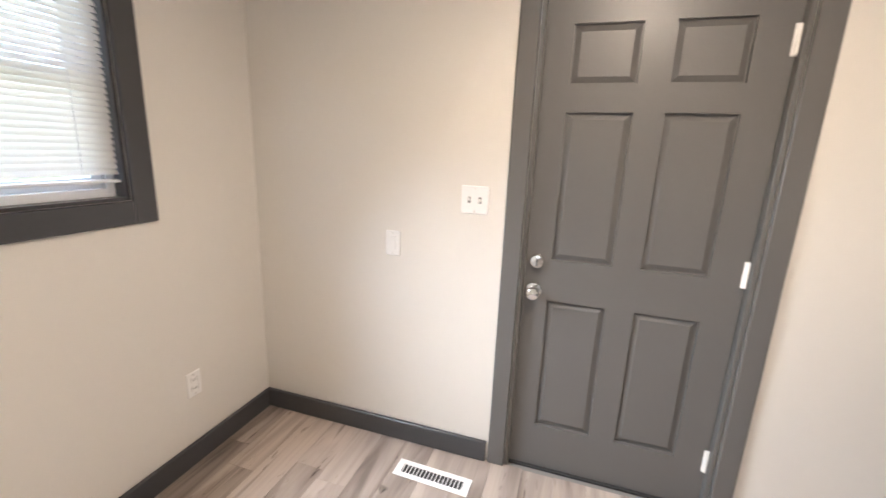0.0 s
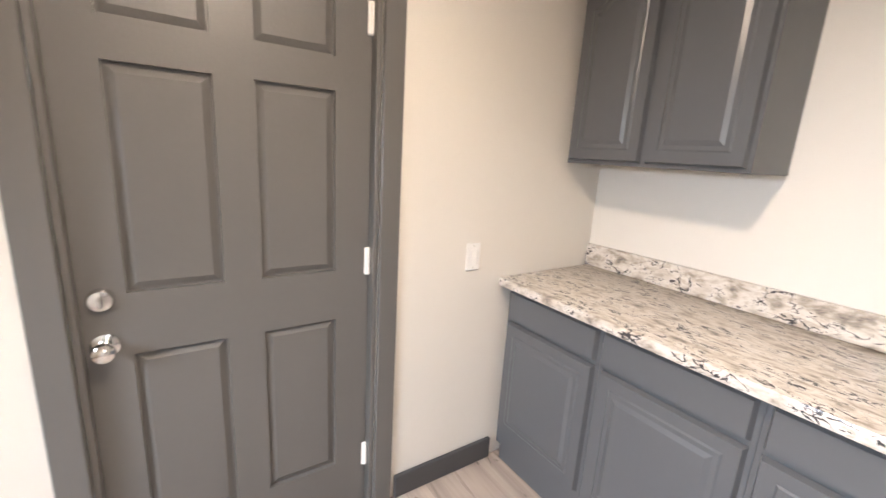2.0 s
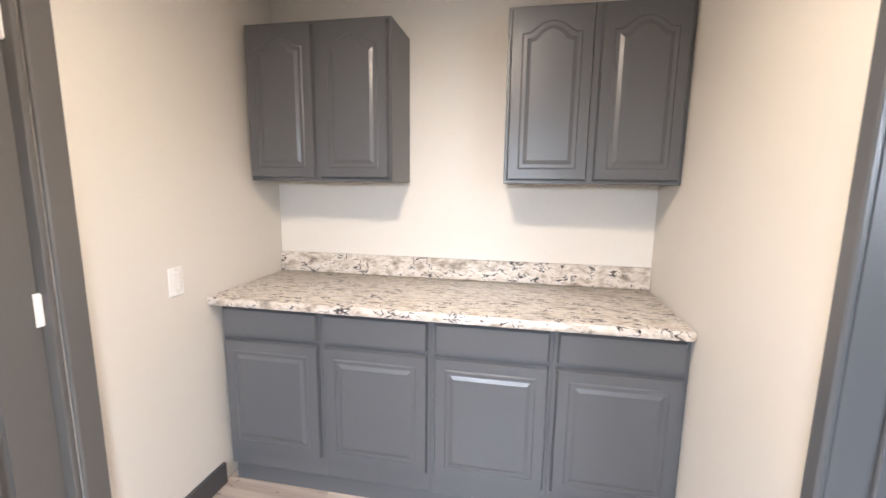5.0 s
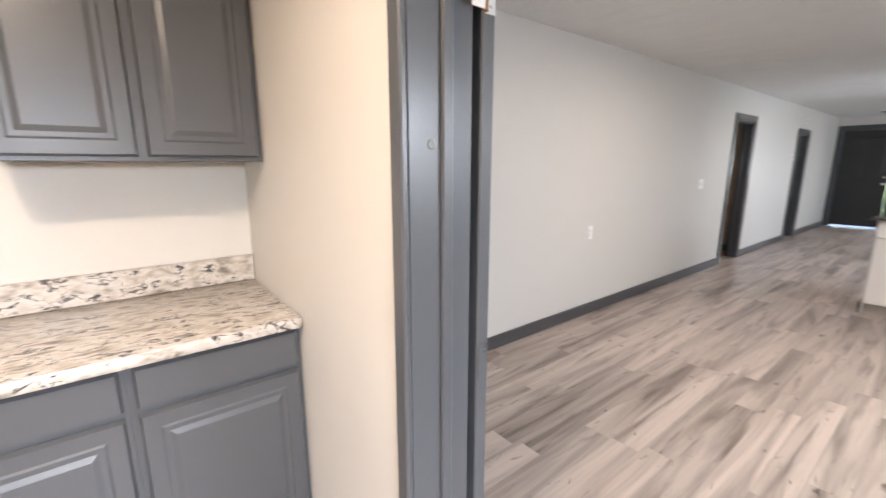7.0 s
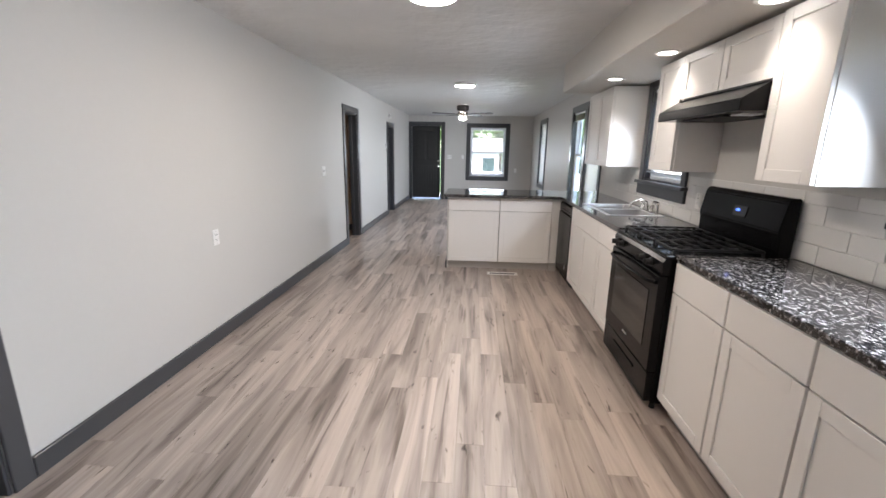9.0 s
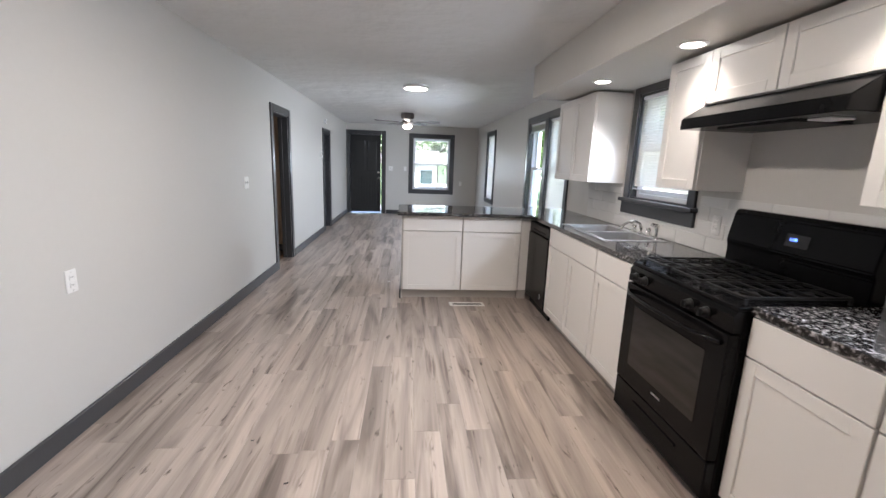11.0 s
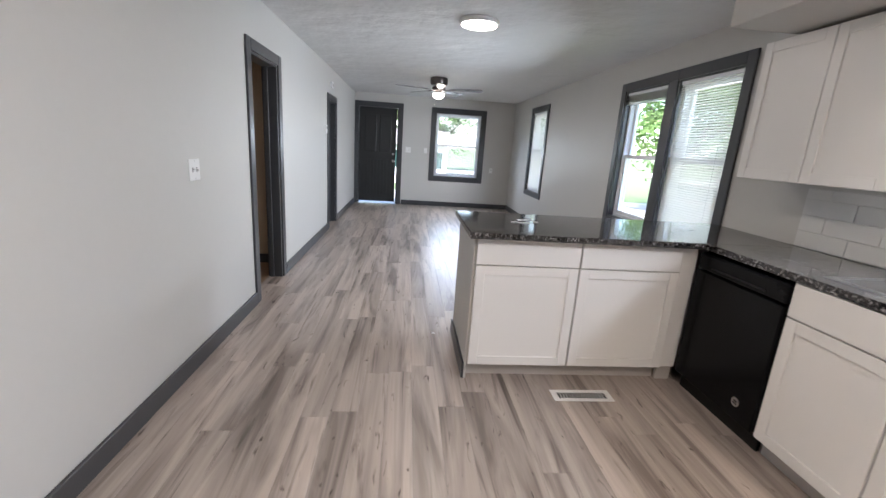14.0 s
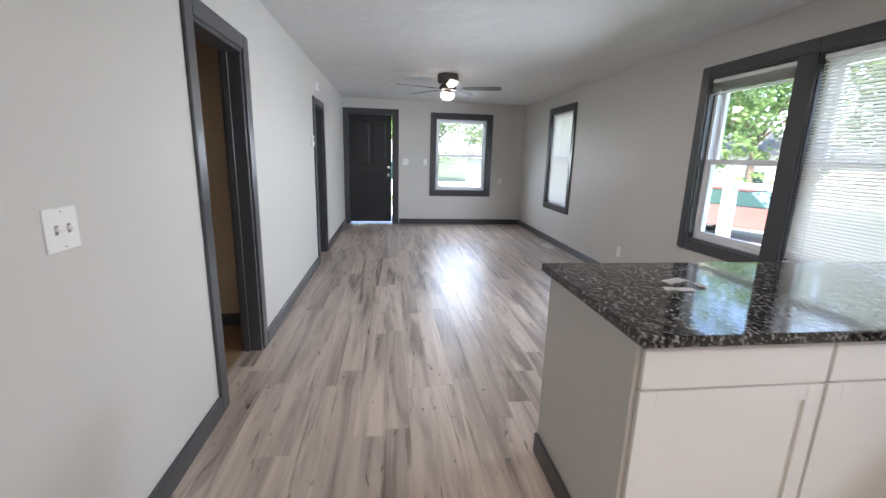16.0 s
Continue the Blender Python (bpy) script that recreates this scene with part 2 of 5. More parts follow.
LAMP_GLASS = glowing("lamp_diffuser", (1, 0.93, 0.84), 2)
SOFFIT_GLASS = glowing("downlight_lens", (1, 0.95, 0.86), 1.6)
FAN_GLASS = glowing("fan_shade_glass", (1, 0.9, 0.75), 4)
CLOCK = glowing("clock_digits", (0.05, 0.15, 1.0), 0.8)
PLANK = plank_material("floor_plank")
LIGHT_STONE = ramp_stone("light_laminate_stone", [(0.31, (0.13, 0.115, 0.105)), (0.39, (0.36, 0.31, 0.255)), (0.46, (0.55, 0.495, 0.43)), (0.55, (0.68, 0.64, 0.59)), (0.61, (0.46, 0.395, 0.325)), (0.69, (0.66, 0.62, 0.575))], 11, (1.0, 2.4, 1.8), 0.30, 0.1, 0.3, (20, 0.019, (0.035, 0.033, 0.036)))
DARK_STONE = ramp_stone("dark_granite", [(0.43, (0.007, 0.007, 0.008)), (0.50, (0.024, 0.022, 0.021)), (0.545, (0.085, 0.077, 0.074)), (0.585, (0.20, 0.19, 0.185)), (0.65, (0.40, 0.39, 0.39))], 68, (1.6, 1, 1), 0.07, 0.0, 0.0)
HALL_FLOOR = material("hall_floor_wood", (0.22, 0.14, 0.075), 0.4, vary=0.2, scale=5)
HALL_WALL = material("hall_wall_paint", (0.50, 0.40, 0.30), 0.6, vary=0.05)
GRASS = material("grass", (0.07, 0.11, 0.035), 0.9, vary=0.4, scale=0.6, grain=20, bump=0.5, bump_scale=30)
ASPHALT = material("drive", (0.30, 0.29, 0.28), 0.9, vary=0.15, scale=0.8)
BARK = material("bark", (0.10, 0.075, 0.055), 0.9, vary=0.3, scale=6, bump=0.5, bump_scale=20)
LEAF = slat_material("leaf", (0.10, 0.17, 0.055), (0.17, 0.26, 0.10), 1.5)
SIDING = material("white_siding", (0.78, 0.78, 0.77), 0.5, vary=0.04)
ROOFING = material("roof_shingle", (0.16, 0.15, 0.145), 0.9, vary=0.2)
CAR_RED = material("red_car_paint", (0.21, 0.065, 0.052), 0.3, vary=0.05, coat=0.6)
CAR_GLASS = material("car_glass", (0.02, 0.05, 0.045), 0.08, coat=1)
RUBBER = material("tyre_rubber", (0.02, 0.02, 0.02), 0.8)
RUST = material("rusty_steel", (0.36, 0.20, 0.10), 0.6, metal=0.4, vary=0.3, scale=20)
THRESHOLD = material("pale_wood_strip", (0.50, 0.42, 0.34), 0.5, vary=0.1, scale=8)
PAPER = material("paper", (0.75, 0.73, 0.70), 0.7)

# ---- mesh helpers ----


def box(bm, x0, x1, y0, y1, z0, z1, r=0.0):
    """An upright box with edges rounded by r."""
    b = bmesh.new()
    bmesh.ops.create_cube(b, size=1)
    bmesh.ops.transform(b, matrix=Matrix.Translation(((x0 + x1) / 2, (y0 + y1) / 2, (z0 + z1) / 2)) @ Matrix.Diagonal((abs(x1 - x0), abs(y1 - y0), abs(z1 - z0), 1)), verts=b.verts)
    if r:
        bmesh.ops.bevel(b, geom=b.edges[:], offset=r, segments=2 if r > 0.004 else 1, affect='EDGES', profile=0.5)
    return pour(bm, b)


def pour(bm, b):
    """Empty b into bm."""
    me = bpy.data.meshes.new("tmp")
    b.to_mesh(me)
    b.free()
    bm.from_mesh(me)
    bpy.data.meshes.remove(me)
    return bm


def boxes(*rows, r=0.0):
    bm = bmesh.new()
    for row in rows:
        box(bm, *row, r=r)
    return bm


def cyl(bm, p, q, r0, r1=None, n=20):
    """A closed round bar from p to q."""
    p, q = Vector(p), Vector(q)
    b = bmesh.new()
    bmesh.ops.create_cone(b, cap_ends=True, segments=n, radius1=r0, radius2=r0 if r1 is None else r1, depth=(q - p).length)
    bmesh.ops.transform(b, matrix=Matrix.Translation((p + q) / 2) @ (q - p).to_track_quat("Z", "Y").to_matrix().to_4x4(), verts=b.verts)
    return pour(bm, b)


def bar(p, q, r0, r1=None, n=20):
    return cyl(bmesh.new(), p, q, r0, r1, n)


def tube(points, radii, n=14):
    """A bent round bar through points, one closed skin."""
    bm = bmesh.new()
    pts = [Vector(p) for p in points]
    rings = []
    for k, p in enumerate(pts):
        d = (pts[min(k + 1, len(pts) - 1)] - pts[max(k - 1, 0)]).normalized()
        q = d.to_track_quat("Z", "Y")
        r = radii[k] if isinstance(radii, (list, tuple)) else radii
        rings.append([bm.verts.new(p + q @ Vector((r * math.cos(2 * math.pi * i / n), r * math.sin(2 * math.pi * i / n), 0))) for i in range(n)])
    for a, c in zip(rings, rings[1:]):
        for i in range(n):
            bm.faces.new((a[i], a[(i + 1) % n], c[(i + 1) % n], c[i]))
    bm.faces.new(rings[0][::-1])
    bm.faces.new(rings[-1])
    bmesh.ops.recalc_face_normals(bm, faces=bm.faces[:])
    return bm


def turned(profile, axis="z", n=28):
    """A body of revolution from (radius, height) pairs, about z or about -y."""
    bm = bmesh.new()
    rings = []
    for r, h in profile:
        ring = []
        for k in range(n):
            a = 2 * math.pi * k / n
            c, s = r * math.cos(a), r * math.sin(a)
            ring.append(bm.verts.new((c, s, h) if axis == "z" else (c, -h, s)))
        rings.append(ring)
    for a, b in zip(rings, rings[1:]):
        for k in range(n):
            bm.faces.new((a[k], a[(k + 1) % n], b[(k + 1) % n], b[k]))
    bm.faces.new(rings[0][::-1])
    bm.faces.new(rings[-1])
    bmesh.ops.recalc_face_normals(bm, faces=bm.faces[:])
    return bm


def raised(bm, x0, x1, z0, z1, y, out, slope, arch=0.0):
    """A raised field on a front at y that stands out by out, with sloping edges; its top may arch."""
    n = 12 if arch else 1

    def loop(d, yy):
        pts = [(x0 + d, z0 + d), (x1 - d, z0 + d)]
        for k in range(n + 1):
            u = k / n
            lift = arch * max(0, math.sin(math.pi * min(1, max(0, (u - 0.14) / 0.72)))) ** 0.8 if arch else 0
            pts.append((x1 - d + (x0 - x1 + 2 * d) * u, z1 - d + lift))
        return [bm.verts.new((px, yy, pz)) for px, pz in pts]
    a, b = loop(0, y), loop(slope, y - out)
    for k in range(len(a)):
        j = (k + 1) % len(a)
        bm.faces.new((a[k], a[j], b[j], b[k]))
    bm.faces.new(b)
    bmesh.ops.recalc_face_normals(bm, faces=bm.faces[:])
    return bm


def smooth(ob, angle=0.6):
    for p in ob.data.polygons:
        p.use_smooth = True
    ob.data.set_sharp_from_angle(angle=angle)
    return ob


def part(name, bm, mat, parent, label="", kind="", soft=False):
    me = bpy.data.meshes.new(name)
    bm.to_mesh(me)
    bm.free()
    me.materials.append(mat)
    ob = new(name, me)
    ob.parent = parent
    if soft:
        smooth(ob)
    return tagged(ob, label, kind=kind)


def again(name, src, parent, m, label=""):
    """Another part on the mesh of src."""
    ob = new(name, src.data)
    ob.parent = parent
    ob.matrix_basis = m
    return tagged(ob, label)


def thing(name, m, label, category, group="", kind=""):
    ob = new(name)
    ob.empty_display_size = 0.1
    ob.matrix_basis = m
    return tagged(ob, label, category, group, kind)


def setting(name, bm, mat, label, category=""):
    me = bpy.data.meshes.new(name)
    bm.to_mesh(me)
    bm.free()
    me.materials.append(mat)
    return tagged(new(name, me), label, category, kind="structure")


def pierced(along, c0, c1, a0, a1, z0, z1, holes):
    """A wall along x or y, c0..c1 thick, with openings (from, to, low, high)."""
    bm = bmesh.new()
    cuts = sorted({a0, a1, *[h[0] for h in holes], *[h[1] for h in holes]})
    for u, v in zip(cuts, cuts[1:]):
        mid, low, spans = (u + v) / 2, z0, []
        for h in sorted([h for h in holes if h[0] < mid < h[1]], key=lambda h: h[2]):
            if h[2] > low:
                spans.append((low, h[2]))
            low = h[3]
        if low < z1:
            spans.append((low, z1))
        for p, q in spans:
            if along == "y":
                box(bm, c0, c1, u, v, p, q)
            else:
                box(bm, u, v, c0, c1, p, q)
    bmesh.ops.remove_doubles(bm, verts=bm.verts[:], dist=0.0005)
    return bm

# ---- structure ----
WX, EX, NY, SY, AX = -1.32, 2.24, 1.80, -12.60, 2.02
PART_S, PART_N = -0.31, -0.15
TOP = CEIL + 0.1

setting("wall_west_laundry", pierced("y", WX - 0.15, WX, PART_S, NY + 0.15, 0, TOP, [(0.29, 1.18, 1.21, 2.02)]), LAUNDRY_WALL, "cream painted laundry wall with a window", "wall")
setting("wall_west", pierced("y", WX - 0.15, WX, SY - 0.15, PART_S, 0, TOP, [(-1.78, -0.95, 1.20, 2.0), (-4.40, -3.63, 1.19, 2.03), (-7.58, -6.80, 0.71, 2.07), (-6.66, -5.90, 0.71, 2.07), (-11.10, -10.25, 0.64, 2.09)]), WALL, "light greige painted wall with windows above the counter", "wall")
setting("wall_south", pierced("x", SY - 0.15, SY, WX, EX, 0, TOP, [(1.28, 2.16, 0, 2.12), (-0.57, 0.46, 0.68, 2.08)]), WALL, "greige painted wall with front door and window", "wall")
setting("wall_east", pierced("y", EX, EX + 0.13, SY - 0.15, PART_S, 0, TOP, [(-1.51, -0.72, 0, 2.0), (-7.04, -6.37, 0, 1.975), (-10.11, -9.48, 0, 1.93)]), WALL, "long bare light painted wall with doorways", "wall")
setting("wall_partition", pierced("x", PART_S, PART_N, WX, EX + 0.13, 0, TOP, [(-0.05, 0.795, 0, 2.05)]), LAUNDRY_WALL, "painted partition wall with doorway to the kitchen", "wall")
setting("wall_north", pierced("x", NY, NY + 0.15, WX, AX + 0.15, 0, TOP, [(0.0, 0.85, 0, 2.04)]), LAUNDRY_WALL, "cream painted wall with grey back door", "wall")
setting("wall_alcove", boxes((AX, AX + 0.14, PART_N, NY, 0, TOP)), LAUNDRY_WALL, "cream painted wall behind the grey cabinets", "wall")
setting("ceiling", boxes((WX - 0.15, EX + 0.13, SY - 0.15, NY + 0.15, CEIL, CEIL + 0.12)), CEILING, "white trowel-textured ceiling", "ceiling")
# out of view, added only to block sun and sky from above
setting("shade_slab", boxes((WX - 0.4, 5.2, SY - 0.5, NY + 0.5, CEIL + 0.25, CEIL + 0.4)), ROOFING, "unseen slab added above the rooms to block sun and sky", "roof")
setting("soffit", boxes((WX, -0.645, -5.24, PART_S, 2.085, CEIL), r=0.004), WALL, "painted soffit above the kitchen wall cabinets", "soffit")
floor = setting("floor", boxes((WX, EX + 0.13, SY, NY + 0.15, -0.06, -0.007)), CAB_GAP, "grey-brown oak-look plank floor", "floor")
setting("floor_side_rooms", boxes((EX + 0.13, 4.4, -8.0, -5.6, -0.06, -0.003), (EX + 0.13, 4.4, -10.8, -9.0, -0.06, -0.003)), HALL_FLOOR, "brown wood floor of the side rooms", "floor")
setting("floor_back_room", boxes((EX + 0.13, 3.5, -2.0, -0.31, -0.06, -0.003)), PLANK, "grey-brown plank floor of the back room", "floor")

# rooms beyond the doorways
for n, (y0, y1) in enumerate(((-7.5, -5.6), (-10.8, -9.0), (-2.0, -0.31))):
    bx = (2.80, 3.5, 3.5)[n]
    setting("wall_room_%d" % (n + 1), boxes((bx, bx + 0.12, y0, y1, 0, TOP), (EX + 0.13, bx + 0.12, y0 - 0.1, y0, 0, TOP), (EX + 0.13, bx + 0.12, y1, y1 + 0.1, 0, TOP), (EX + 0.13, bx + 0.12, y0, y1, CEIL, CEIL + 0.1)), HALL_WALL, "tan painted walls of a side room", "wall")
    setting("baseboard_room", boxes((bx - 0.015, bx, y0 + 0.015, y1, 0, 0.1), (EX + 0.131, bx, y0, y0 + 0.015, 0, 0.1), r=0.003), TRIM, "dark grey baseboard in a side room", "baseboard")


def baseboard(rows, label):
    setting("baseboard", boxes(*rows, r=0.004), TRIM, label, "baseboard")


BH, BT = 0.105, 0.02
baseboard([(EX - BT, EX, -6.28, -1.60, 0, BH)], "dark grey baseboard along the long bare wall")
baseboard([(EX - BT, EX, -9.39, -7.13, 0, BH)], "dark grey baseboard between the doorways")
baseboard([(EX - BT, EX, SY + BT, -10.20, 0, BH)], "dark grey baseboard beside the front door")
baseboard([(WX, 1.17, SY, SY + BT, 0, BH)], "dark grey baseboard under the front window")
baseboard([(WX, WX + BT, SY + BT, -5.90, 0, BH)], "dark grey baseboard below the side windows")
baseboard([(WX, -0.075, NY - BT, NY, 0, BH)], "dark grey baseboard beside the back door")
baseboard([(0.94, 1.45, NY - BT, NY, 0, BH)], "dark grey baseboard between back door and cabinets")
baseboard([(WX, WX + BT, PART_N, NY - BT, 0, BH)], "dark grey baseboard below the laundry window")
baseboard([(0.85, 1.45, PART_N, PART_N + BT, 0, BH)], "dark grey baseboard on the alcove side wall")


def door_frame(name, m, w, h, deep, cw, label, sides="lrt", mat=TRIM):
    """Jambs and flat casing round an opening; local x along the wall, y into it."""
    d = thing(name, m, label, "door frame", kind="structure")
    if "l" in sides:
        part("casing", boxes((-cw, 0, -0.018, 0, 0, h + cw), r=0.004), mat, d)
    if "r" in sides:
        part("casing", boxes((w, w + cw, -0.018, 0, 0, h + cw), r=0.004), mat, d)
    part("head_casing", boxes((0, w, -0.018, 0, h, h + cw), r=0.004), mat, d)
    part("jamb", boxes((0, 0.018, 0, deep, 0, h), (0.018, 0.03, 0.075, 0.11, 0, h), r=0.002), mat, d)
    part("jamb", boxes((w - 0.018, w, 0, deep, 0, h), (w - 0.03, w - 0.018, 0.075, 0.11, 0, h), r=0.002), mat, d)
    part("head_jamb", boxes((0.018, w - 0.018, 0, deep, h - 0.018, h), r=0.002), mat, d)
    return d


def knob(parent, x, z, y, name="door_knob", r=0.027):
    k = part(name, turned([(0.033, 0), (0.033, 0.006), (0.014, 0.01), (0.012, 0.028), (r * 0.8, 0.036), (r, 0.05), (r * 0.9, 0.062), (r * 0.45, 0.07)], "y"), CHROME, parent, "brushed nickel knob", soft=True)
    k.location = (x, y, z)
    return k


def deadbolt(parent, x, z, y):
    k = part("deadbolt", turned([(0.031, 0), (0.031, 0.012), (0.026, 0.02), (0.012, 0.022)], "y"), CHROME, parent, "brushed nickel deadbolt", soft=True)
    k.location = (x, y, z)
    part("thumb_turn", boxes((-0.004, 0.004, -0.036, -0.02, -0.014, 0.014), r=0.002), CHROME, k)


def hinge(parent, x, z, y):
    h = part("hinge", boxes((-0.012, 0.018, -0.004, 0, -0.05, 0.05), r=0.001), WHITE, parent, "white painted butt hinge")
    h.location = (x, y, z)
    cyl_bm = bar((0, -0.008, -0.046), (0, -0.008, 0.046), 0.006, n=12)
    part("hinge_pin", cyl_bm, WHITE, h)


def six_panel_door(name, m, w, h, mat, label, hardware=True, hinges="r", cols=None):
    """A moulded six-panel door; local x along it, front towards -y."""
    d = thing(name, m, label, "door")
    t = 0.035
    s = 0.118 * w / 0.81
    c = cols or ((s, w / 2 - 0.05), (w / 2 + 0.05, w - s))
    rows = ((0.215, 0.82), (1.0, 1.59), (1.69, 1.90))
    k = h / 2.02
    rows = [(a * k, b * k) for a, b in rows]
    bm = boxes((0, c[0][0], 0, t, 0, h), (c[1][1], w, 0, t, 0, h), (c[0][1], c[1][0], 0, t, 0, h))
    for x0, x1 in c:
        zs = [0, *[v for r in rows for v in r], h]
        for a, b in zip(zs[::2], zs[1::2]):
            box(bm, x0, x1, 0, t, a, b)
        for z0, z1 in rows:
            box(bm, x0, x1, 0.016, t - 0.012, z0, z1)
    bmesh.ops.remove_doubles(bm, verts=bm.verts[:], dist=0.0003)
    part("slab", bm, mat, d)
    for x0, x1 in c:
        for z0, z1 in rows:
            p = bmesh.new()
            raised(p, x0 + 0.007, x1 - 0.007, z0 + 0.007, z1 - 0.007, 0.016, 0.010, 0.02)
            part("panel", p, mat, d)
    return d


# back door
door_frame("door_1", pose(0.012, NY, 0), 0.836, 2.04, 0.13, 0.075, "grey painted frame of the back door", mat=DOOR)
bd = six_panel_door("back_door", pose(0.022, NY + 0.038, 0.008), 0.806, 2.01, DOOR, "closed grey six-panel back door with nickel knob", cols=((0.11, 0.346), (0.45, 0.686)))
knob(bd, 0.052, 0.855, 0)
deadbolt(bd, 0.055, 0.985, 0)
for z in (1.81, 1.02, 0.225):
    hinge(bd, 0.802, z, -0.002)
part("threshold", boxes((-0.01, 0.816, -0.012, 0.09, -0.014, -0.001), r=0.002), SLOT, bd, "dark metal threshold strip")

# laundry doorway and its door, folded back on the kitchen side
lf = thing("door_2", pose(0, 0, 0), "blue-grey painted frame of the doorway between laundry and kitchen", "door frame", kind="structure")
JX = 0.782
part("casing", boxes((JX - 0.002, JX + 0.04, PART_N, PART_N + 0.016, 0, 2.09), r=0.004), GREY_CAB, lf)
part("casing", boxes((-0.09, -0.035, PART_N, PART_N + 0.016, 0, 2.09), r=0.004), GREY_CAB, lf)
part("head_casing", boxes((-0.035, JX - 0.002, PART_N, PART_N + 0.016, 2.03, 2.09), r=0.004), GREY_CAB, lf)
part("jamb", boxes((JX, JX + 0.018, PART_S, PART_N, 0, 2.03), (JX - 0.011, JX, -0.252, -0.226, 0, 2.03), r=0.003), GREY_CAB, lf)
part("jamb", boxes((-0.053, -0.035, PART_S, PART_N, 0, 2.03), (-0.035, -0.023, -0.265, -0.225, 0, 2.03), r=0.003), GREY_CAB, lf)
part("head_jamb", boxes((-0.035, JX, PART_S, PART_N, 2.03, 2.048), r=0.003), GREY_CAB, lf)
part("casing", boxes((JX + 0.022, JX + 0.09, PART_S - 0.012, PART_S, 0, 2.09), r=0.003), GREY_CAB, lf)
part("casing", boxes((-0.12, -0.04, PART_S - 0.016, PART_S, 0, 2.09), r=0.003), GREY_CAB, lf)
ld = thing("laundry_door", pose(JX + 0.004, -0.375, 0.01), "grey painted door folded back flat against the wall", "door")
part("slab", boxes((0, 0.80, 0, 0.036, 0, 2.0), r=0.003), GREY_CAB, ld)
for z in (1.74,):
    hp = part("hinge", boxes((-0.004, -0.0005, 0.004, 0.034, -0.05, 0.05), (-0.0225, -0.019, 0.05, 0.085, -0.05, 0.05), r=0.001), WHITE, ld, "bright steel butt hinge")
    hp.location = (0, 0, z)
    part("hinge_pin", bar((-0.012, 0.042, -0.05), (-0.012, 0.042, 0.05), 0.007, n=12), RUST, hp, "rusty hinge pin")
    for sz in (-0.036, 0.0, 0.036):
        for sx, sy in ((-0.0047, 0.012 + abs(sz) * 0.2), (-0.0232, 0.068)):
            part("screw", bar((sx, sy, sz), (sx + 0.0015, sy, sz), 0.0035, n=10), STEEL, hp)
op = part("old_hinge", boxes((-0.004, -0.0005, 0.005, 0.033, -0.045, 0.045), (-0.007, -0.004, 0.01, 0.02, -0.03, -0.02), (-0.007, -0.004, 0.01, 0.02, 0.02, 0.03), r=0.001), GREY_CAB, ld, "painted-over hinge leaf")
op.location = (0, 0, 0.93)

part("nail_hole", turned([(0.011, 0), (0.008, 0.001), (0.004, 0.0004)], "y", 14), DOOR, lf, "old filled nail hole").matrix_basis = pose(JX - 0.0004, -0.205, 1.44, 0, 0, -90)

# doorways in the long wall
d3 = door_frame("door_3", pose(EX, -0.72, 0, 0, 0, -90), 0.79, 2.0, 0.13, 0.088, "dark grey door frame at the end of the long wall")
sd = six_panel_door("side_door", pose(EX + 0.86, -1.435, 0.01, 0, 0, 182), 0.72, 1.96, TRIM, "dark grey six-panel side door swung open into the next room")
for z in (1.72, 0.26):
    hinge(sd, 0.722, z, -0.002)
part("threshold", boxes((0.02, 0.77, -0.03, 0.02, 0.0005, 0.007), r=0.002), THRESHOLD, d3, "pale wood transition strip")
door_frame("door_4", pose(EX, -6.37, 0, 0, 0, -90), 0.67, 1.975, 0.13, 0.088, "dark grey frame of an open doorway")
door_frame("door_5", pose(EX, -9.48, 0, 0, 0, -90), 0.63, 1.93, 0.13, 0.085, "dark grey frame of a far doorway")
six_panel_door("hall_door", pose(EX + 0.08, -9.50, 0.01, 0, 0, -90), 0.59, 1.90, FRONT_DOOR, "dark painted closet door in the long wall")

# front door, ajar
door_frame("door_6", pose(2.16, SY, 0, 0, 0, 180), 0.88, 2.12, 0.13, 0.095, "dark grey frame of the front door")
fd = thing("front_door", pose(2.14, SY - 0.045, 0.035, 0, 0, 183), "charcoal front door standing slightly ajar", "door")
fbm = boxes((0, 0.815, 0, 0.04, 0, 2.07), r=0.002)
part("slab", fbm, FRONT_DOOR, fd)
for k in range(8):
    g = bmesh.new()
    raised(g, 0.115 + 0.075 * k, 0.18 + 0.075 * k, 0.15, 0.95, -0.0005, 0.006, 0.006)
    part("panel", g, FRONT_DOOR, fd)
for x0 in (0.115, 0.445):
    g = bmesh.new()
    raised(g, x0, x0 + 0.26, 1.12, 1.92, -0.0005, 0.006, 0.012)
    part("panel", g, FRONT_DOOR, fd)
knob(fd, 0.76, 0.93, 0)
deadbolt(fd, 0.76, 1.08, 0)


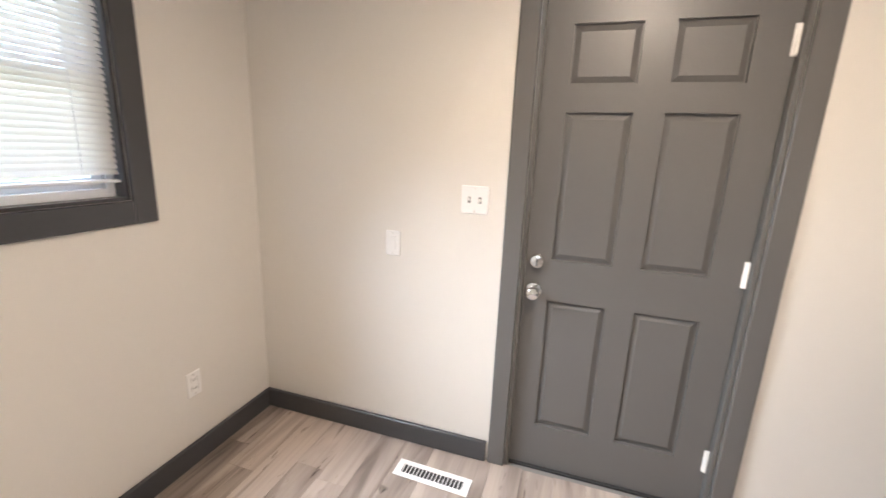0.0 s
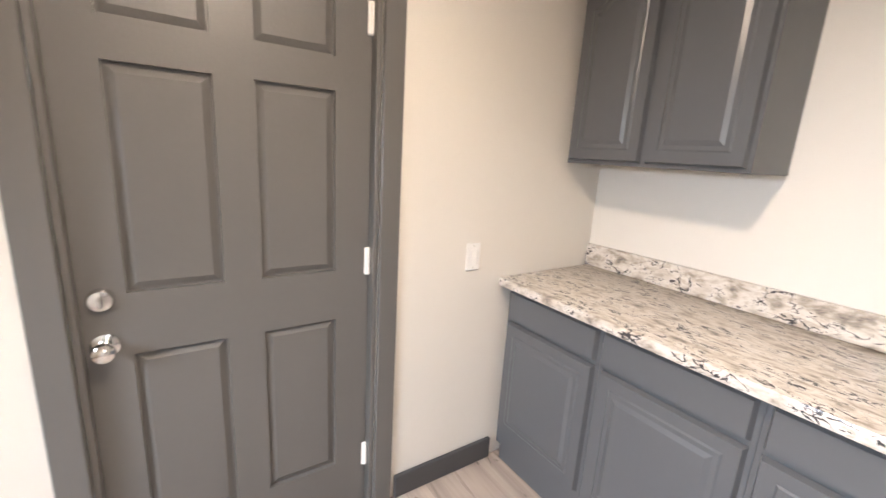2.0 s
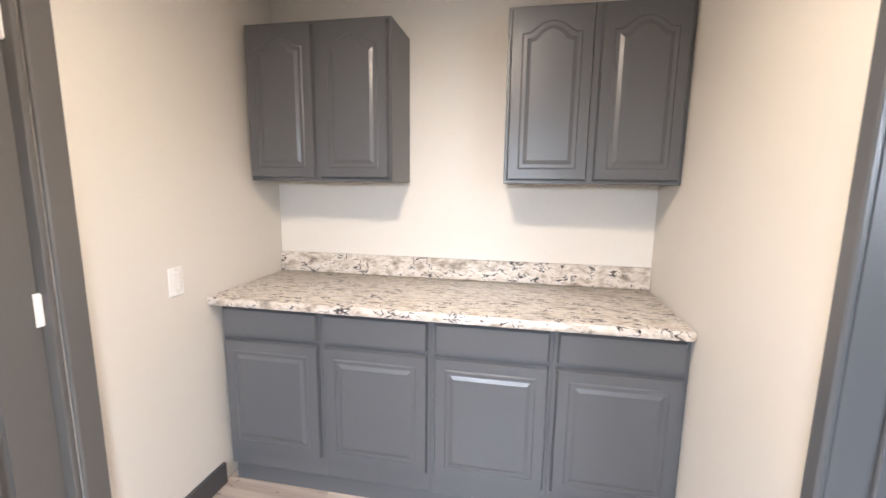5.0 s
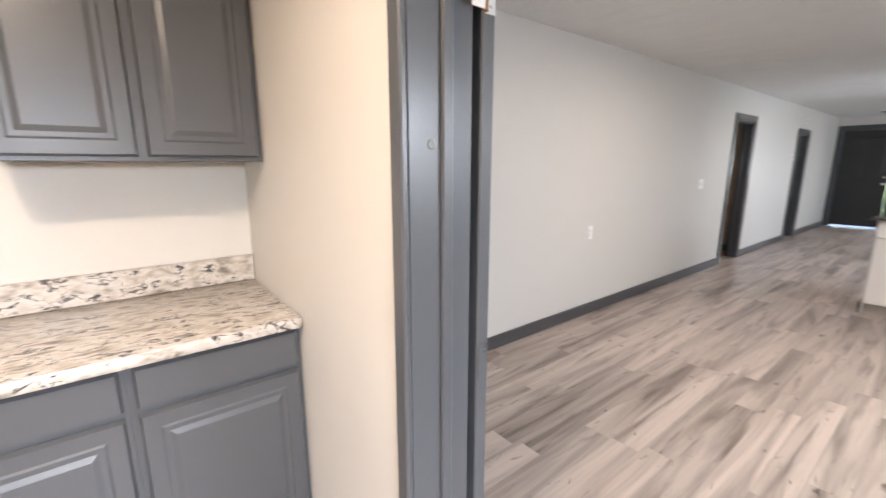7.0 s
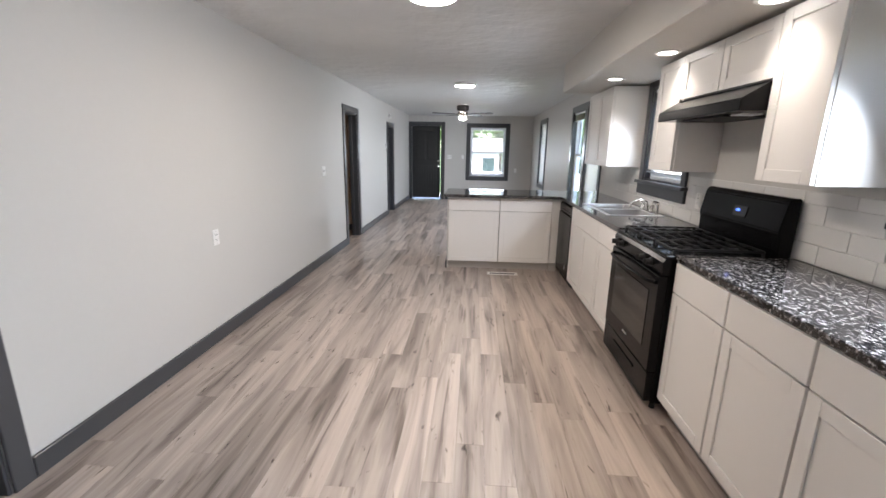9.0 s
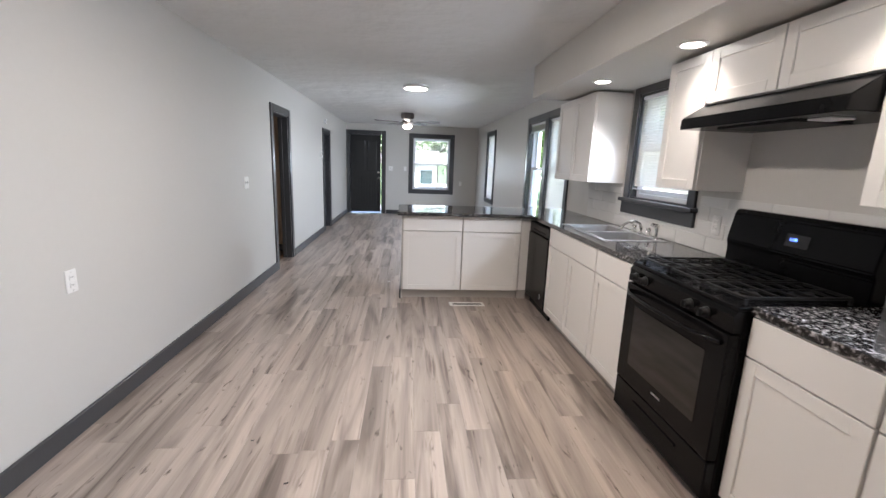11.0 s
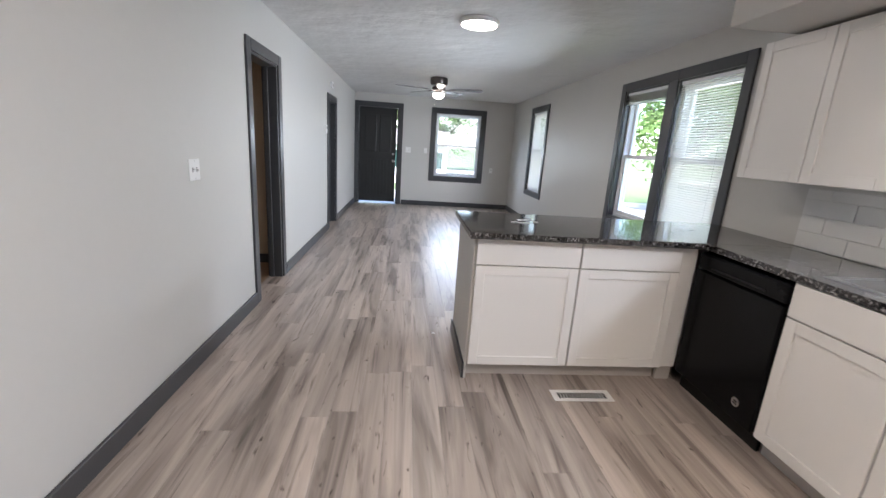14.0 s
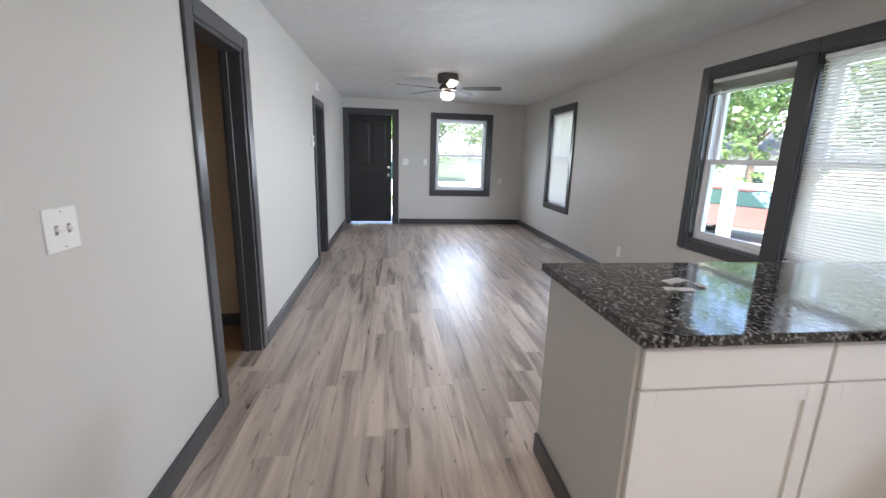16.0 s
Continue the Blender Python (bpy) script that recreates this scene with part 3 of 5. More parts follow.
# ---- windows ----
def blind(m, w, h, tilt, pitch=0.0205, gap=0.0, packed=False):
    """A slatted blind hanging from a head rail; local x along it, top at z = 0."""
    b = thing("window_blind", m, "white slatted blind pulled up under its head rail" if packed else "white slatted blind let down over the window", "blind", "window blinds")
    part("head_rail", boxes((0, w, -0.012, 0.016, -0.028, 0), r=0.002), VINYL, b)
    src = None
    n = 22 if packed else int((h - 0.05 - gap) / pitch)
    pitch = 0.0032 if packed else pitch
    tilt = 0 if packed else tilt
    for k in range(n):
        z = -0.036 - pitch * k
        if src is None:
            bm = bmesh.new()
            for j in range(3):
                u, v = -0.0125 + 0.025 * j / 3, -0.0125 + 0.025 * (j + 1) / 3
                zu, zv = 0.0022 * (1 - (u / 0.0125) ** 2), 0.0022 * (1 - (v / 0.0125) ** 2)
                vs = [bm.verts.new(p) for p in ((0.004, u, zu), (w - 0.004, u, zu), (w - 0.004, v, zv), (0.004, v, zv))]
                bm.faces.new(vs)
            bmesh.ops.remove_doubles(bm, verts=bm.verts[:], dist=0.0002)
            bmesh.ops.solidify(bm, geom=bm.faces[:], thickness=0.0006)
            src = part("slat", bm, SLAT, b)
            src.matrix_basis = pose(0, 0, z, tilt)
        else:
            again("slat", src, b, pose(0, 0, z, tilt + random.uniform(-2, 2)))
    z = -0.036 - pitch * n - 0.006
    part("bottom_rail", boxes((0.002, w - 0.002, -0.013, 0.013, z - 0.012, z), r=0.003), VINYL, b)
    for x in (0.12, w - 0.12):
        part("cord", bar((x, -0.014, -0.028), (x, -0.014, z), 0.0011, n=6), VINYL, b)
    return b


def window(name, m, w, h, cw, label, stool=0.0, deep=0.14, sides="lrtb", mull=0.0):
    """A white double-hung window in dark casing; origin at the opening's lower left corner on the wall face."""
    wi = thing(name, m, label, "window", kind="structure")
    if "l" in sides:
        part("casing", boxes((-cw, 0, -0.02, 0, -cw * (not stool), h + cw), r=0.004), TRIM, wi)
    if "r" in sides:
        part("casing", boxes((w, w + (mull or cw), -0.02, 0, -cw * (not stool), h + (0 if mull else cw)), r=0.004), TRIM, wi)
    part("head_casing", boxes((0, w + mull, -0.02, 0, h, h + cw), r=0.004), TRIM, wi)
    if stool:
        part("window_sill", boxes((-cw - stool, w + cw + stool, -0.055, 0.02, -0.03, 0), r=0.006), TRIM, wi)
        part("apron", boxes((-cw - stool * 0.6, w + cw + stool * 0.6, -0.024, 0, -0.13, -0.03), r=0.004), TRIM, wi)
    else:
        part("sill_casing", boxes((0, w + mull, -0.02, 0, -cw, 0), r=0.004), TRIM, wi)
    part("reveal", boxes((0, 0.012, 0, deep, 0, h), (w - 0.012, w, 0, deep, 0, h), (0.012, w - 0.012, 0, deep, h - 0.012, h), (0.012, w - 0.012, 0, deep, 0, 0.012)), TRIM, wi)
    f = 0.03
    part("window_frame", boxes((0.012, 0.012 + f, 0.05, deep, 0.012, h - 0.012), (w - 0.012 - f, w - 0.012, 0.05, deep, 0.012, h - 0.012), (0.012 + f, w - 0.012 - f, 0.05, deep, h - 0.012 - f, h - 0.012), (0.012 + f, w - 0.012 - f, 0.05, deep, 0.012, 0.012 + f), r=0.002), VINYL, wi)
    mid, a, b = h * 0.5, 0.044, w - 0.044
    for nm, z0, z1, y in (("lower_sash", 0.044, mid + 0.02, 0.062), ("upper_sash", mid - 0.02, h - 0.044, 0.1)):
        s = 0.036
        sash = part(nm, boxes((a, a + s, y, y + 0.03, z0, z1), (b - s, b, y, y + 0.03, z0, z1), (a + s, b - s, y, y + 0.03, z0, z0 + s), (a + s, b - s, y, y + 0.03, z1 - s, z1), r=0.002), VINYL, wi)
        g = part("pane", boxes((a + s - 0.004, b - s + 0.004, y + 0.013, y + 0.017, z0 + s - 0.004, z1 - s + 0.004)), GLASS, sash, "clear window glass")
        g.visible_shadow = False
    return wi


window("window_1", pose(WX, 0.29, 1.21, 0, 0, 90), 0.89, 0.81, 0.085, "white laundry window in dark casing")
blind(pose(WX - 0.022, 0.305, 2.005, 0, 0, 90), 0.86, 0.79, 55, gap=0.05)
window("window_2", pose(WX, -1.78, 1.20, 0, 0, 90), 0.83, 0.80, 0.09, "kitchen window with dark sill near the end of the counter", stool=0.02)
blind(pose(WX - 0.022, -1.765, 1.985, 0, 0, 90), 0.80, 0.78, 35, gap=0.05)
window("window_3", pose(WX, -4.40, 1.19, 0, 0, 90), 0.77, 0.84, 0.08, "kitchen window with dark sill above the sink", stool=0.02)
blind(pose(WX - 0.022, -4.385, 2.015, 0, 0, 90), 0.74, 0.82, 56, gap=0.07)
window("window_4", pose(WX, -7.58, 0.71, 0, 0, 90), 0.78, 1.36, 0.09, "double window in dark casing, blind raised", mull=0.14)
blind(pose(WX - 0.022, -7.565, 2.055, 0, 0, 90), 0.75, 1.3, 0, packed=True)
window("window_5", pose(WX, -6.66, 0.71, 0, 0, 90), 0.76, 1.36, 0.09, "double window in dark casing, blind let down", sides="r")
blind(pose(WX - 0.022, -6.645, 2.055, 0, 0, 90), 0.73, 1.34, 44)
window("window_6", pose(WX, -11.10, 0.64, 0, 0, 90), 0.85, 1.45, 0.09, "narrow side window in dark casing")
blind(pose(WX - 0.022, -11.085, 2.075, 0, 0, 90), 0.82, 1.43, 52)
window("window_7", pose(0.46, SY, 0.68, 0, 0, 180), 1.03, 1.40, 0.105, "front window in dark casing")
blind(pose(0.445, SY - 0.022, 2.065, 0, 0, 180), 1.0, 1.38, 14)


# ---- cabinets ----
def shaker_door(parent, x0, x1, z0, z1, y, mat, rail=0.055):
    """A flat-panel door with square rails and stiles, facing -y."""
    d = part("door", boxes((x0 + 0.001, x1 - 0.001, y - 0.010, y, z0 + 0.001, z1 - 0.001)), mat, parent)
    for a, b in ((x0, x0 + rail), (x1 - rail, x1)):
        part("stile", boxes((a, b, y - 0.019, y - 0.0102, z0, z1), r=0.0015), mat, d)
    for a, b in ((z0, z0 + rail), (z1 - rail, z1)):
        part("rail", boxes((x0 + rail, x1 - rail, y - 0.019, y - 0.0102, a, b), r=0.0015), mat, d)
    return d


def raised_door(parent, x0, x1, z0, z1, y, mat, arch=0.0):
    """A cabinet door with routed edge and raised field, the top arched where asked."""
    d = part("door", raised(bmesh.new(), x0, x1, z0, z1, y, 0.019, 0.007), mat, parent)
    e = 0.046
    zt = z1 - e - arch * 1.05
    part("moulding", raised(bmesh.new(), x0 + e, x1 - e, z0 + e, zt, y - 0.0192, 0.004, 0.006, arch), mat, d)
    part("field", raised(bmesh.new(), x0 + e + 0.02, x1 - e - 0.02, z0 + e + 0.02, zt - 0.02, y - 0.0233, 0.006, 0.016, arch), mat, d)
    return d


def base_cabinet(m, w, style, doors, drawers, label, h=0.87, deep=0.58, kick=0.10, hollow=False):
    c = thing("base_cabinet", m, label, "cabinet", "grey base cabinets" if style == "raised" else "white base cabinets")
    mat = GREY_CAB if style == "raised" else WHITE_CAB
    t = 0.018
    shell = ((0, w, 0, t, kick, h), (0, t, t, deep, kick, h), (w - t, w, t, deep, kick, h), (t, w - t, deep - t, deep, kick, h), (t, w - t, t, deep - t, kick, kick + t))
    part("body", boxes(*shell) if hollow else boxes((0, w, 0, deep, kick, h), r=0.002), mat if style == "raised" else KICK, c)
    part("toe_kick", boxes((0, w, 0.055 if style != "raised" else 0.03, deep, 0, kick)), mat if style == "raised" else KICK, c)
    g, dz = (0.014, 0.125) if style == "raised" else (0.0055, 0.155)
    ztop = h - (0.006 if style == "raised" else 0.004)
    n = drawers
    for k in range(n):
        x0, x1 = w * k / n + g, w * (k + 1) / n - g
        bm = bmesh.new()
        if style == "raised":
            raised(bm, x0, x1, ztop - dz, ztop, -0.0005, 0.019, 0.008)
        else:
            box(bm, x0, x1, -0.02, -0.0005, ztop - dz, ztop, 0.002)
        part("drawer_front", bm, mat, c)
    n = doors
    for k in range(n):
        x0, x1 = w * k / n + g, w * (k + 1) / n - g
        if style == "raised":
            raised_door(c, x0, x1, kick + 0.09, ztop - dz - 0.018, -0.0005, mat)
        else:
            shaker_door(c, x0, x1, kick + 0.004, ztop - dz - 0.007, -0.0005, mat)
    return c


def wall_cabinet(m, w, h, deep, style, doors, label):
    c = thing("wall_cabinet", m, label, "cabinet", "grey wall cabinets" if style == "raised" else "white wall cabinets")
    mat = GREY_CAB if style == "raised" else WHITE_CAB
    part("body", boxes((0, w, 0, deep, 0, h), r=0.002), mat, c)
    g = 0.012 if style == "raised" else 0.003
    for k in range(doors):
        x0, x1 = w * k / doors + g, w * (k + 1) / doors - g
        if style == "raised":
            raised_door(c, x0, x1, 0.014, h - 0.014, -0.0005, mat, 0.045)
        else:
            shaker_door(c, x0, x1, 0.003, h - 0.003, -0.0005, mat)
    return c


# laundry alcove
LY = NY - 0.045
lw = (LY - PART_N - 0.004) / 4
for k in range(4):
    base_cabinet(pose(1.46, LY - lw * k, 0, 0, 0, -90), lw, "raised", 1, 1, "grey painted base cabinet with raised-panel door and drawer", h=0.868, deep=AX - 1.462, kick=0.105)
ctop = thing("laundry_countertop", pose(1.42, NY, 0.868, 0, 0, -90), "speckled white and tan laminate countertop with backsplash", "countertop")
cw_ = NY - PART_N
part("top", boxes((0.003, cw_ - 0.003, 0, AX - 1.42 - 0.003, 0.002, 0.043), r=0.011), LIGHT_STONE, ctop, soft=True)
part("backsplash", boxes((0.003, cw_ - 0.003, AX - 1.42 - 0.024, AX - 1.42 - 0.003, 0.0435, 0.152), r=0.004), LIGHT_STONE, ctop)
wall_cabinet(pose(1.725, LY, 1.41, 0, 0, -90), 0.705, 0.70, AX - 1.727, "raised", 2, "grey wall cabinet with two arched raised-panel doors")
wall_cabinet(pose(1.725, 0.555, 1.41, 0, 0, -90), 0.70, 0.70, AX - 1.727, "raised", 2, "grey wall cabinet with two arched raised-panel doors")

# kitchen, west run
KX, KT = -0.72, 0.895
kd = KX - WX - 0.004
runs = [(-4.55, 0.95, 2, 1, "white shaker sink base cabinet with two doors"), (-3.60, 0.465, 1, 1, "white shaker base cabinet beside the range"), (-2.35, 0.47, 1, 1, "white shaker base cabinet with one drawer"), (-1.88, 0.455, 1, 1, "white shaker base cabinet with one drawer"), (-1.425, 0.455, 1, 1, "white shaker base cabinet with one drawer"), (-0.97, 0.655, 2, 1, "white shaker base cabinet at the end of the run")]
for y, w, nd, nw, lab in runs:
    off = 0.035 if y > -3 else 0
    base_cabinet(pose(KX - off, y, 0, 0, 0, 90), w - 0.002, "shaker", nd, nw, lab, h=KT, deep=kd - off, hollow="sink" in lab)
# peninsula
for x, w, lab in ((0.625, 0.62, "white shaker peninsula cabinet with end panel"), (0.004, 0.62, "white shaker peninsula cabinet")):
    pc = base_cabinet(pose(x, -5.20, 0, 0, 0, 180), w, "shaker", 1, 1, lab, h=KT, deep=0.65)
    if x > 0.3:
        part("end_panel", boxes((-0.012, -0.0005, -0.004, 0.66, 0.0, KT), r=0.002), WALL, pc, "greige painted end panel")
        part("end_baseboard", boxes((-0.028, -0.0125, -0.004, 0.66, 0, 0.10), r=0.003), TRIM, pc, "dark grey baseboard")
        part("back_panel", boxes((-0.012, 1.97, 0.651, 0.662, 0, KT), r=0.002), WALL, pc, "greige painted back panel")
fl = thing("corner_filler", pose(-0.62, -5.195, 0, 0, 0, 180), "white corner filler panel beside the dishwasher", "filler panel")
part("panel", boxes((0, 0.095, 0, 0.05, 0.105, KT), r=0.002), WHITE_CAB, fl)
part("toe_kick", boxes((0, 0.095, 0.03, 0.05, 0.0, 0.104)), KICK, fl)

# countertops
kc = thing("kitchen_countertop", pose(0, 0, KT), "polished dark speckled granite countertop of sink run and peninsula", "countertop")
SX0, SX1, SY0, SY1 = -1.25, -0.80, -4.50, -3.72
fr = KX + 0.025
CT = 0.037
tb = bmesh.new()
for xa, xb in ((WX + 0.002, SX0), (SX0, SX1), (SX1, fr)):
    for ya, yb in ((-5.115, SY0), (SY0, SY1), (SY1, -3.132)):
        if (xa, ya) != (SX0, SY0):
            box(tb, xa, xb, ya, yb, 0.002, CT)
bmesh.ops.remove_doubles(tb, verts=tb.verts[:], dist=0.0005)
part("top", tb, DARK_STONE, kc)
part("peninsula_top", boxes((WX + 0.002, 0.675, -5.885, -5.1155, 0.002, CT), r=0.004), DARK_STONE, kc)
k2 = thing("kitchen_countertop", pose(0, 0, KT), "speckled grey granite countertop beside the range", "countertop")
part("top", boxes((WX + 0.002, fr - 0.035, -2.352, PART_S - 0.018, 0.002, CT), r=0.004), DARK_STONE, k2)

# wall cabinets
UX = -1.01
ud = UX - WX - 0.002
for y, w, z, h, n, lab in ((-5.38, 0.845, 1.305, 0.762, 2, "white shaker wall cabinet with two doors beside the window"), (-3.545, 0.36, 1.322, 0.74, 1, "narrow white shaker wall cabinet beside the hood"), (-3.185, 0.885, 1.785, 0.278, 2, "short white shaker wall cabinet above the range hood"), (-2.30, 0.345, 1.325, 0.745, 1, "narrow white shaker wall cabinet with pale side panel")):
    off = 0.02 if y > -4 else 0
    wall_cabinet(pose(UX - off, y, z, 0, 0, 90), w, h, ud - off, "shaker", n, lab)

# ---- kitchen appliances ----
RX = -0.695
rg = thing("gas_range", pose(RX, -3.125, 0, 0, 0, 90), "black freestanding gas range with cast-iron grates", "range")
RW, RD = 0.768, RX - WX - 0.02
part("body", boxes((0.004, RW - 0.004, 0.02, RD, 0.05, 0.905), r=0.004), BLACK, rg)
part("cooktop", boxes((0, RW, -0.012, RD - 0.05, 0.9055, 0.925), r=0.006), BLACK, rg)
cp = bmesh.new()
pts = [(-0.006, 0.905), (-0.022, 0.885), (-0.016, 0.815), (0.0195, 0.815), (0.0195, 0.905)]
a = [cp.verts.new((0.003, y, z)) for y, z in pts]
b = [cp.verts.new((RW - 0.003, y, z)) for y, z in pts]
cp.faces.new(a[::-1]), cp.faces.new(b)
for k in range(5):
    cp.faces.new((a[k], a[(k + 1) % 5], b[(k + 1) % 5], b[k]))
bmesh.ops.recalc_face_normals(cp, faces=cp.faces[:])
part("control_panel", cp, BLACK, rg)
for x in (0.075, 0.16, 0.515, 0.62):
    kb = part("knob", turned([(0.024, 0), (0.024, 0.006), (0.019, 0.01), (0.017, 0.03), (0.013, 0.033)], "y"), BLACK_MATT, rg, soft=True)
    kb.location = (x, -0.0195, 0.853)
    part("knob_grip", boxes((-0.004, 0.004, -0.044, -0.03, -0.017, 0.017), r=0.002), BLACK_MATT, kb)
od = part("oven_door", boxes((0.004, RW - 0.004, -0.028, 0.0195, 0.25, 0.808), r=0.006), BLACK, rg)
part("oven_window", boxes((0.11, RW - 0.11, -0.031, -0.0285, 0.36, 0.70), r=0.001), OVEN_GLASS, od, "dark oven window")
hp_ = [(0.04 + (RW - 0.08) * k / 16, -0.03 - 0.05 * math.sin(math.pi * k / 16) ** 0.4, 0.765) for k in range(17)]
part("handle", tube(hp_, 0.011), BLACK, od, soft=True)
part("badge", boxes((0.35, 0.42, -0.0295, -0.0283, 0.315, 0.325)), STEEL, od, "small silver badge")
part("drawer", boxes((0.004, RW - 0.004, -0.024, 0.0195, 0.065, 0.243), r=0.006), BLACK, rg)
part("drawer_grip", boxes((0.2, RW - 0.2, -0.03, -0.0245, 0.17, 0.185), r=0.002), BLACK, rg)
for x in (0.05, RW - 0.05):
    for y in (0.05, RD - 0.06):
        part("foot", bar((x, y, 0), (x, y, 0.05), 0.016, n=12), BLACK_MATT, rg)
bg = bmesh.new()
pts = [(RD - 0.075, 0.925), (RD - 0.075, 1.03), (RD - 0.085, 1.06), (RD - 0.06, 1.21), (RD - 0.045, 1.235), (RD, 1.235), (RD, 0.925)]
a = [bg.verts.new((0.0, y, z)) for y, z in pts]
b = [bg.verts.new((RW, y, z)) for y, z in pts]
bg.faces.new(a[::-1]), bg.faces.new(b)
for k in range(len(pts)):
    bg.faces.new((a[k], a[(k + 1) % len(pts)], b[(k + 1) % len(pts)], b[k]))
bmesh.ops.recalc_face_normals(bg, faces=bg.faces[:])
bmesh.ops.bevel(bg, geom=bg.edges[:], offset=0.006, segments=2, affect='EDGES')
guard = part("backguard", bg, BLACK, rg)
lean = math.degrees(math.atan2(0.025, 0.15))
disp = part("display", boxes((-0.06, 0.06, -0.002, 0.0, -0.03, 0.03), r=0.0008), OVEN_GLASS, guard)
disp.matrix_basis = pose(0.42, RD - 0.0765, 1.125, -lean)
fc = bpy.data.curves.new("clock", 'FONT')
fc.body, fc.size, fc.align_x, fc.align_y, fc.extrude = "12:00", 0.02, 'CENTER', 'CENTER', 0.0003
tmp = new("clock", fc)
bpy.context.view_layer.update()
dm = bpy.data.meshes.new_from_object(tmp)
bpy.data.objects.remove(tmp)
dm.materials.append(CLOCK)
ck = new("clock_digits", dm)
ck.parent = guard
ck.matrix_basis = pose(0.40, RD - 0.0795, 1.13, 90 - lean)
tagged(ck, "blue glowing clock digits")
for gx in (0.03, 0.275, 0.52):
    g = bmesh.new()
    w = 0.215
    z = 0.957
    for x in (gx, gx + w):
        box(g, x - 0.006, x + 0.006, 0.035, RD - 0.11, z - 0.012, z, 0.003)
    for y in (0.035, RD - 0.11):
        box(g, gx, gx + w, y - 0.006, y + 0.006, z - 0.012, z, 0.003)
    for k in range(1, 6):
        y = 0.035 + (RD - 0.145) * k / 6
        box(g, gx, gx + w, y - 0.004, y + 0.004, z - 0.01, z, 0.002)
    box(g, gx + w / 2 - 0.004, gx + w / 2 + 0.004, 0.035, RD - 0.11, z - 0.01, z, 0.002)
    for x in (gx, gx + w):
        for y in (0.04, RD - 0.115):
            box(g, x - 0.006, x + 0.006, y - 0.006, y + 0.006, 0.925, z - 0.01)
    part("grate", g, BLACK_MATT, rg, "cast-iron burner grate", soft=False)
for x, y in ((0.14, 0.14), (0.14, 0.39), (0.384, 0.26), (0.63, 0.14), (0.63, 0.39)):
    bu = part("burner", turned([(0.05, 0), (0.05, 0.008), (0.035, 0.012), (0.034, 0.02), (0.02, 0.022)]), BLACK_MATT, rg, soft=True)
    bu.location = (x, y, 0.925)

hd = thing("range_hood", pose(UX + 0.12, -3.195, 1.647, 0, 0, 90), "black under-cabinet range hood", "range hood")
hm = bmesh.new()
HW, HD = 0.89, UX + 0.12 - WX - 0.004
pts = [(0.0, 0.0), (0.004, 0.055), (0.13, 0.134), (HD, 0.134), (HD, 0.0)]
a = [hm.verts.new((0.0, y, z)) for y, z in pts]
b = [hm.verts.new((HW, y, z)) for y, z in pts]
hm.faces.new(a[::-1]), hm.faces.new(b)
for k in range(5):
    hm.faces.new((a[k], a[(k + 1) % 5], b[(k + 1) % 5], b[k]))
bmesh.ops.recalc_face_normals(hm, faces=hm.faces[:])
bmesh.ops.bevel(hm, geom=hm.edges[:], offset=0.004, segments=2, affect='EDGES')
part("shell", hm, BLACK, hd)
part("filter", boxes((0.18, 0.62, 0.08, 0.34, -0.008, -0.0005), r=0.002), BLACK_MATT, hd, "black mesh grease filter")
part("lamp_cover", boxes((0.65, 0.75, 0.1, 0.2, -0.008, -0.0005), r=0.002), WHITE, hd)

dw = thing("dishwasher", pose(KX + 0.005, -5.165, 0, 0, 0, 90), "black built-in dishwasher with round badge", "dishwasher")
DW = 0.605
part("body", boxes((0.006, DW - 0.006, 0.03, 0.57, 0.1, KT - 0.012)), BLACK, dw)
part("door", boxes((0.003, DW - 0.003, -0.02, 0.0295, 0.105, KT - 0.125), r=0.006), BLACK, dw)
part("control_strip", boxes((0.003, DW - 0.003, -0.014, 0.0295, KT - 0.119, KT - 0.02), r=0.012), BLACK, dw)
part("vent_grip", boxes((0.12, DW - 0.12, -0.02, -0.0145, KT - 0.095, KT - 0.085), r=0.002), BLACK_MATT, dw)
part("toe_kick", boxes((0.003, DW - 0.003, 0.04, 0.06, 0.0, 0.1)), BLACK_MATT, dw)
bdg = part("badge", turned([(0.024, 0), (0.024, 0.002), (0.021, 0.0025)], "y"), STEEL, dw, "round silver badge", soft=True)
bdg.location = (DW - 0.12, -0.0205, 0.2)
for k in (-1, 0, 1):
    part("badge_bar", boxes((-0.013, 0.013, -0.0034, -0.0026, 0.008 * k - 0.0025, 0.008 * k + 0.0025)), BLACK, bdg)

sk = thing("kitchen_sink", pose((SX0 + SX1) / 2, (SY0 + SY1) / 2, KT + CT, 0, 0, 90), "stainless steel double-bowl sink set into the counter", "sink")
W2, D2 = (SY1 - SY0) / 2, (SX1 - SX0) / 2
rm = boxes((-W2 - 0.012, -W2 + 0.02, -D2 - 0.012, D2 + 0.012, 0, 0.004), (W2 - 0.02, W2 + 0.012, -D2 - 0.012, D2 + 0.012, 0, 0.004), (-W2 + 0.02, W2 - 0.02, -D2 - 0.012, -D2 + 0.02, 0, 0.004), (-W2 + 0.02, W2 - 0.02, D2 - 0.05, D2 + 0.012, 0, 0.004), (-0.015, 0.015, -D2 + 0.02, D2 - 0.05, 0, 0.004))
part("rim", rm, STEEL, sk)
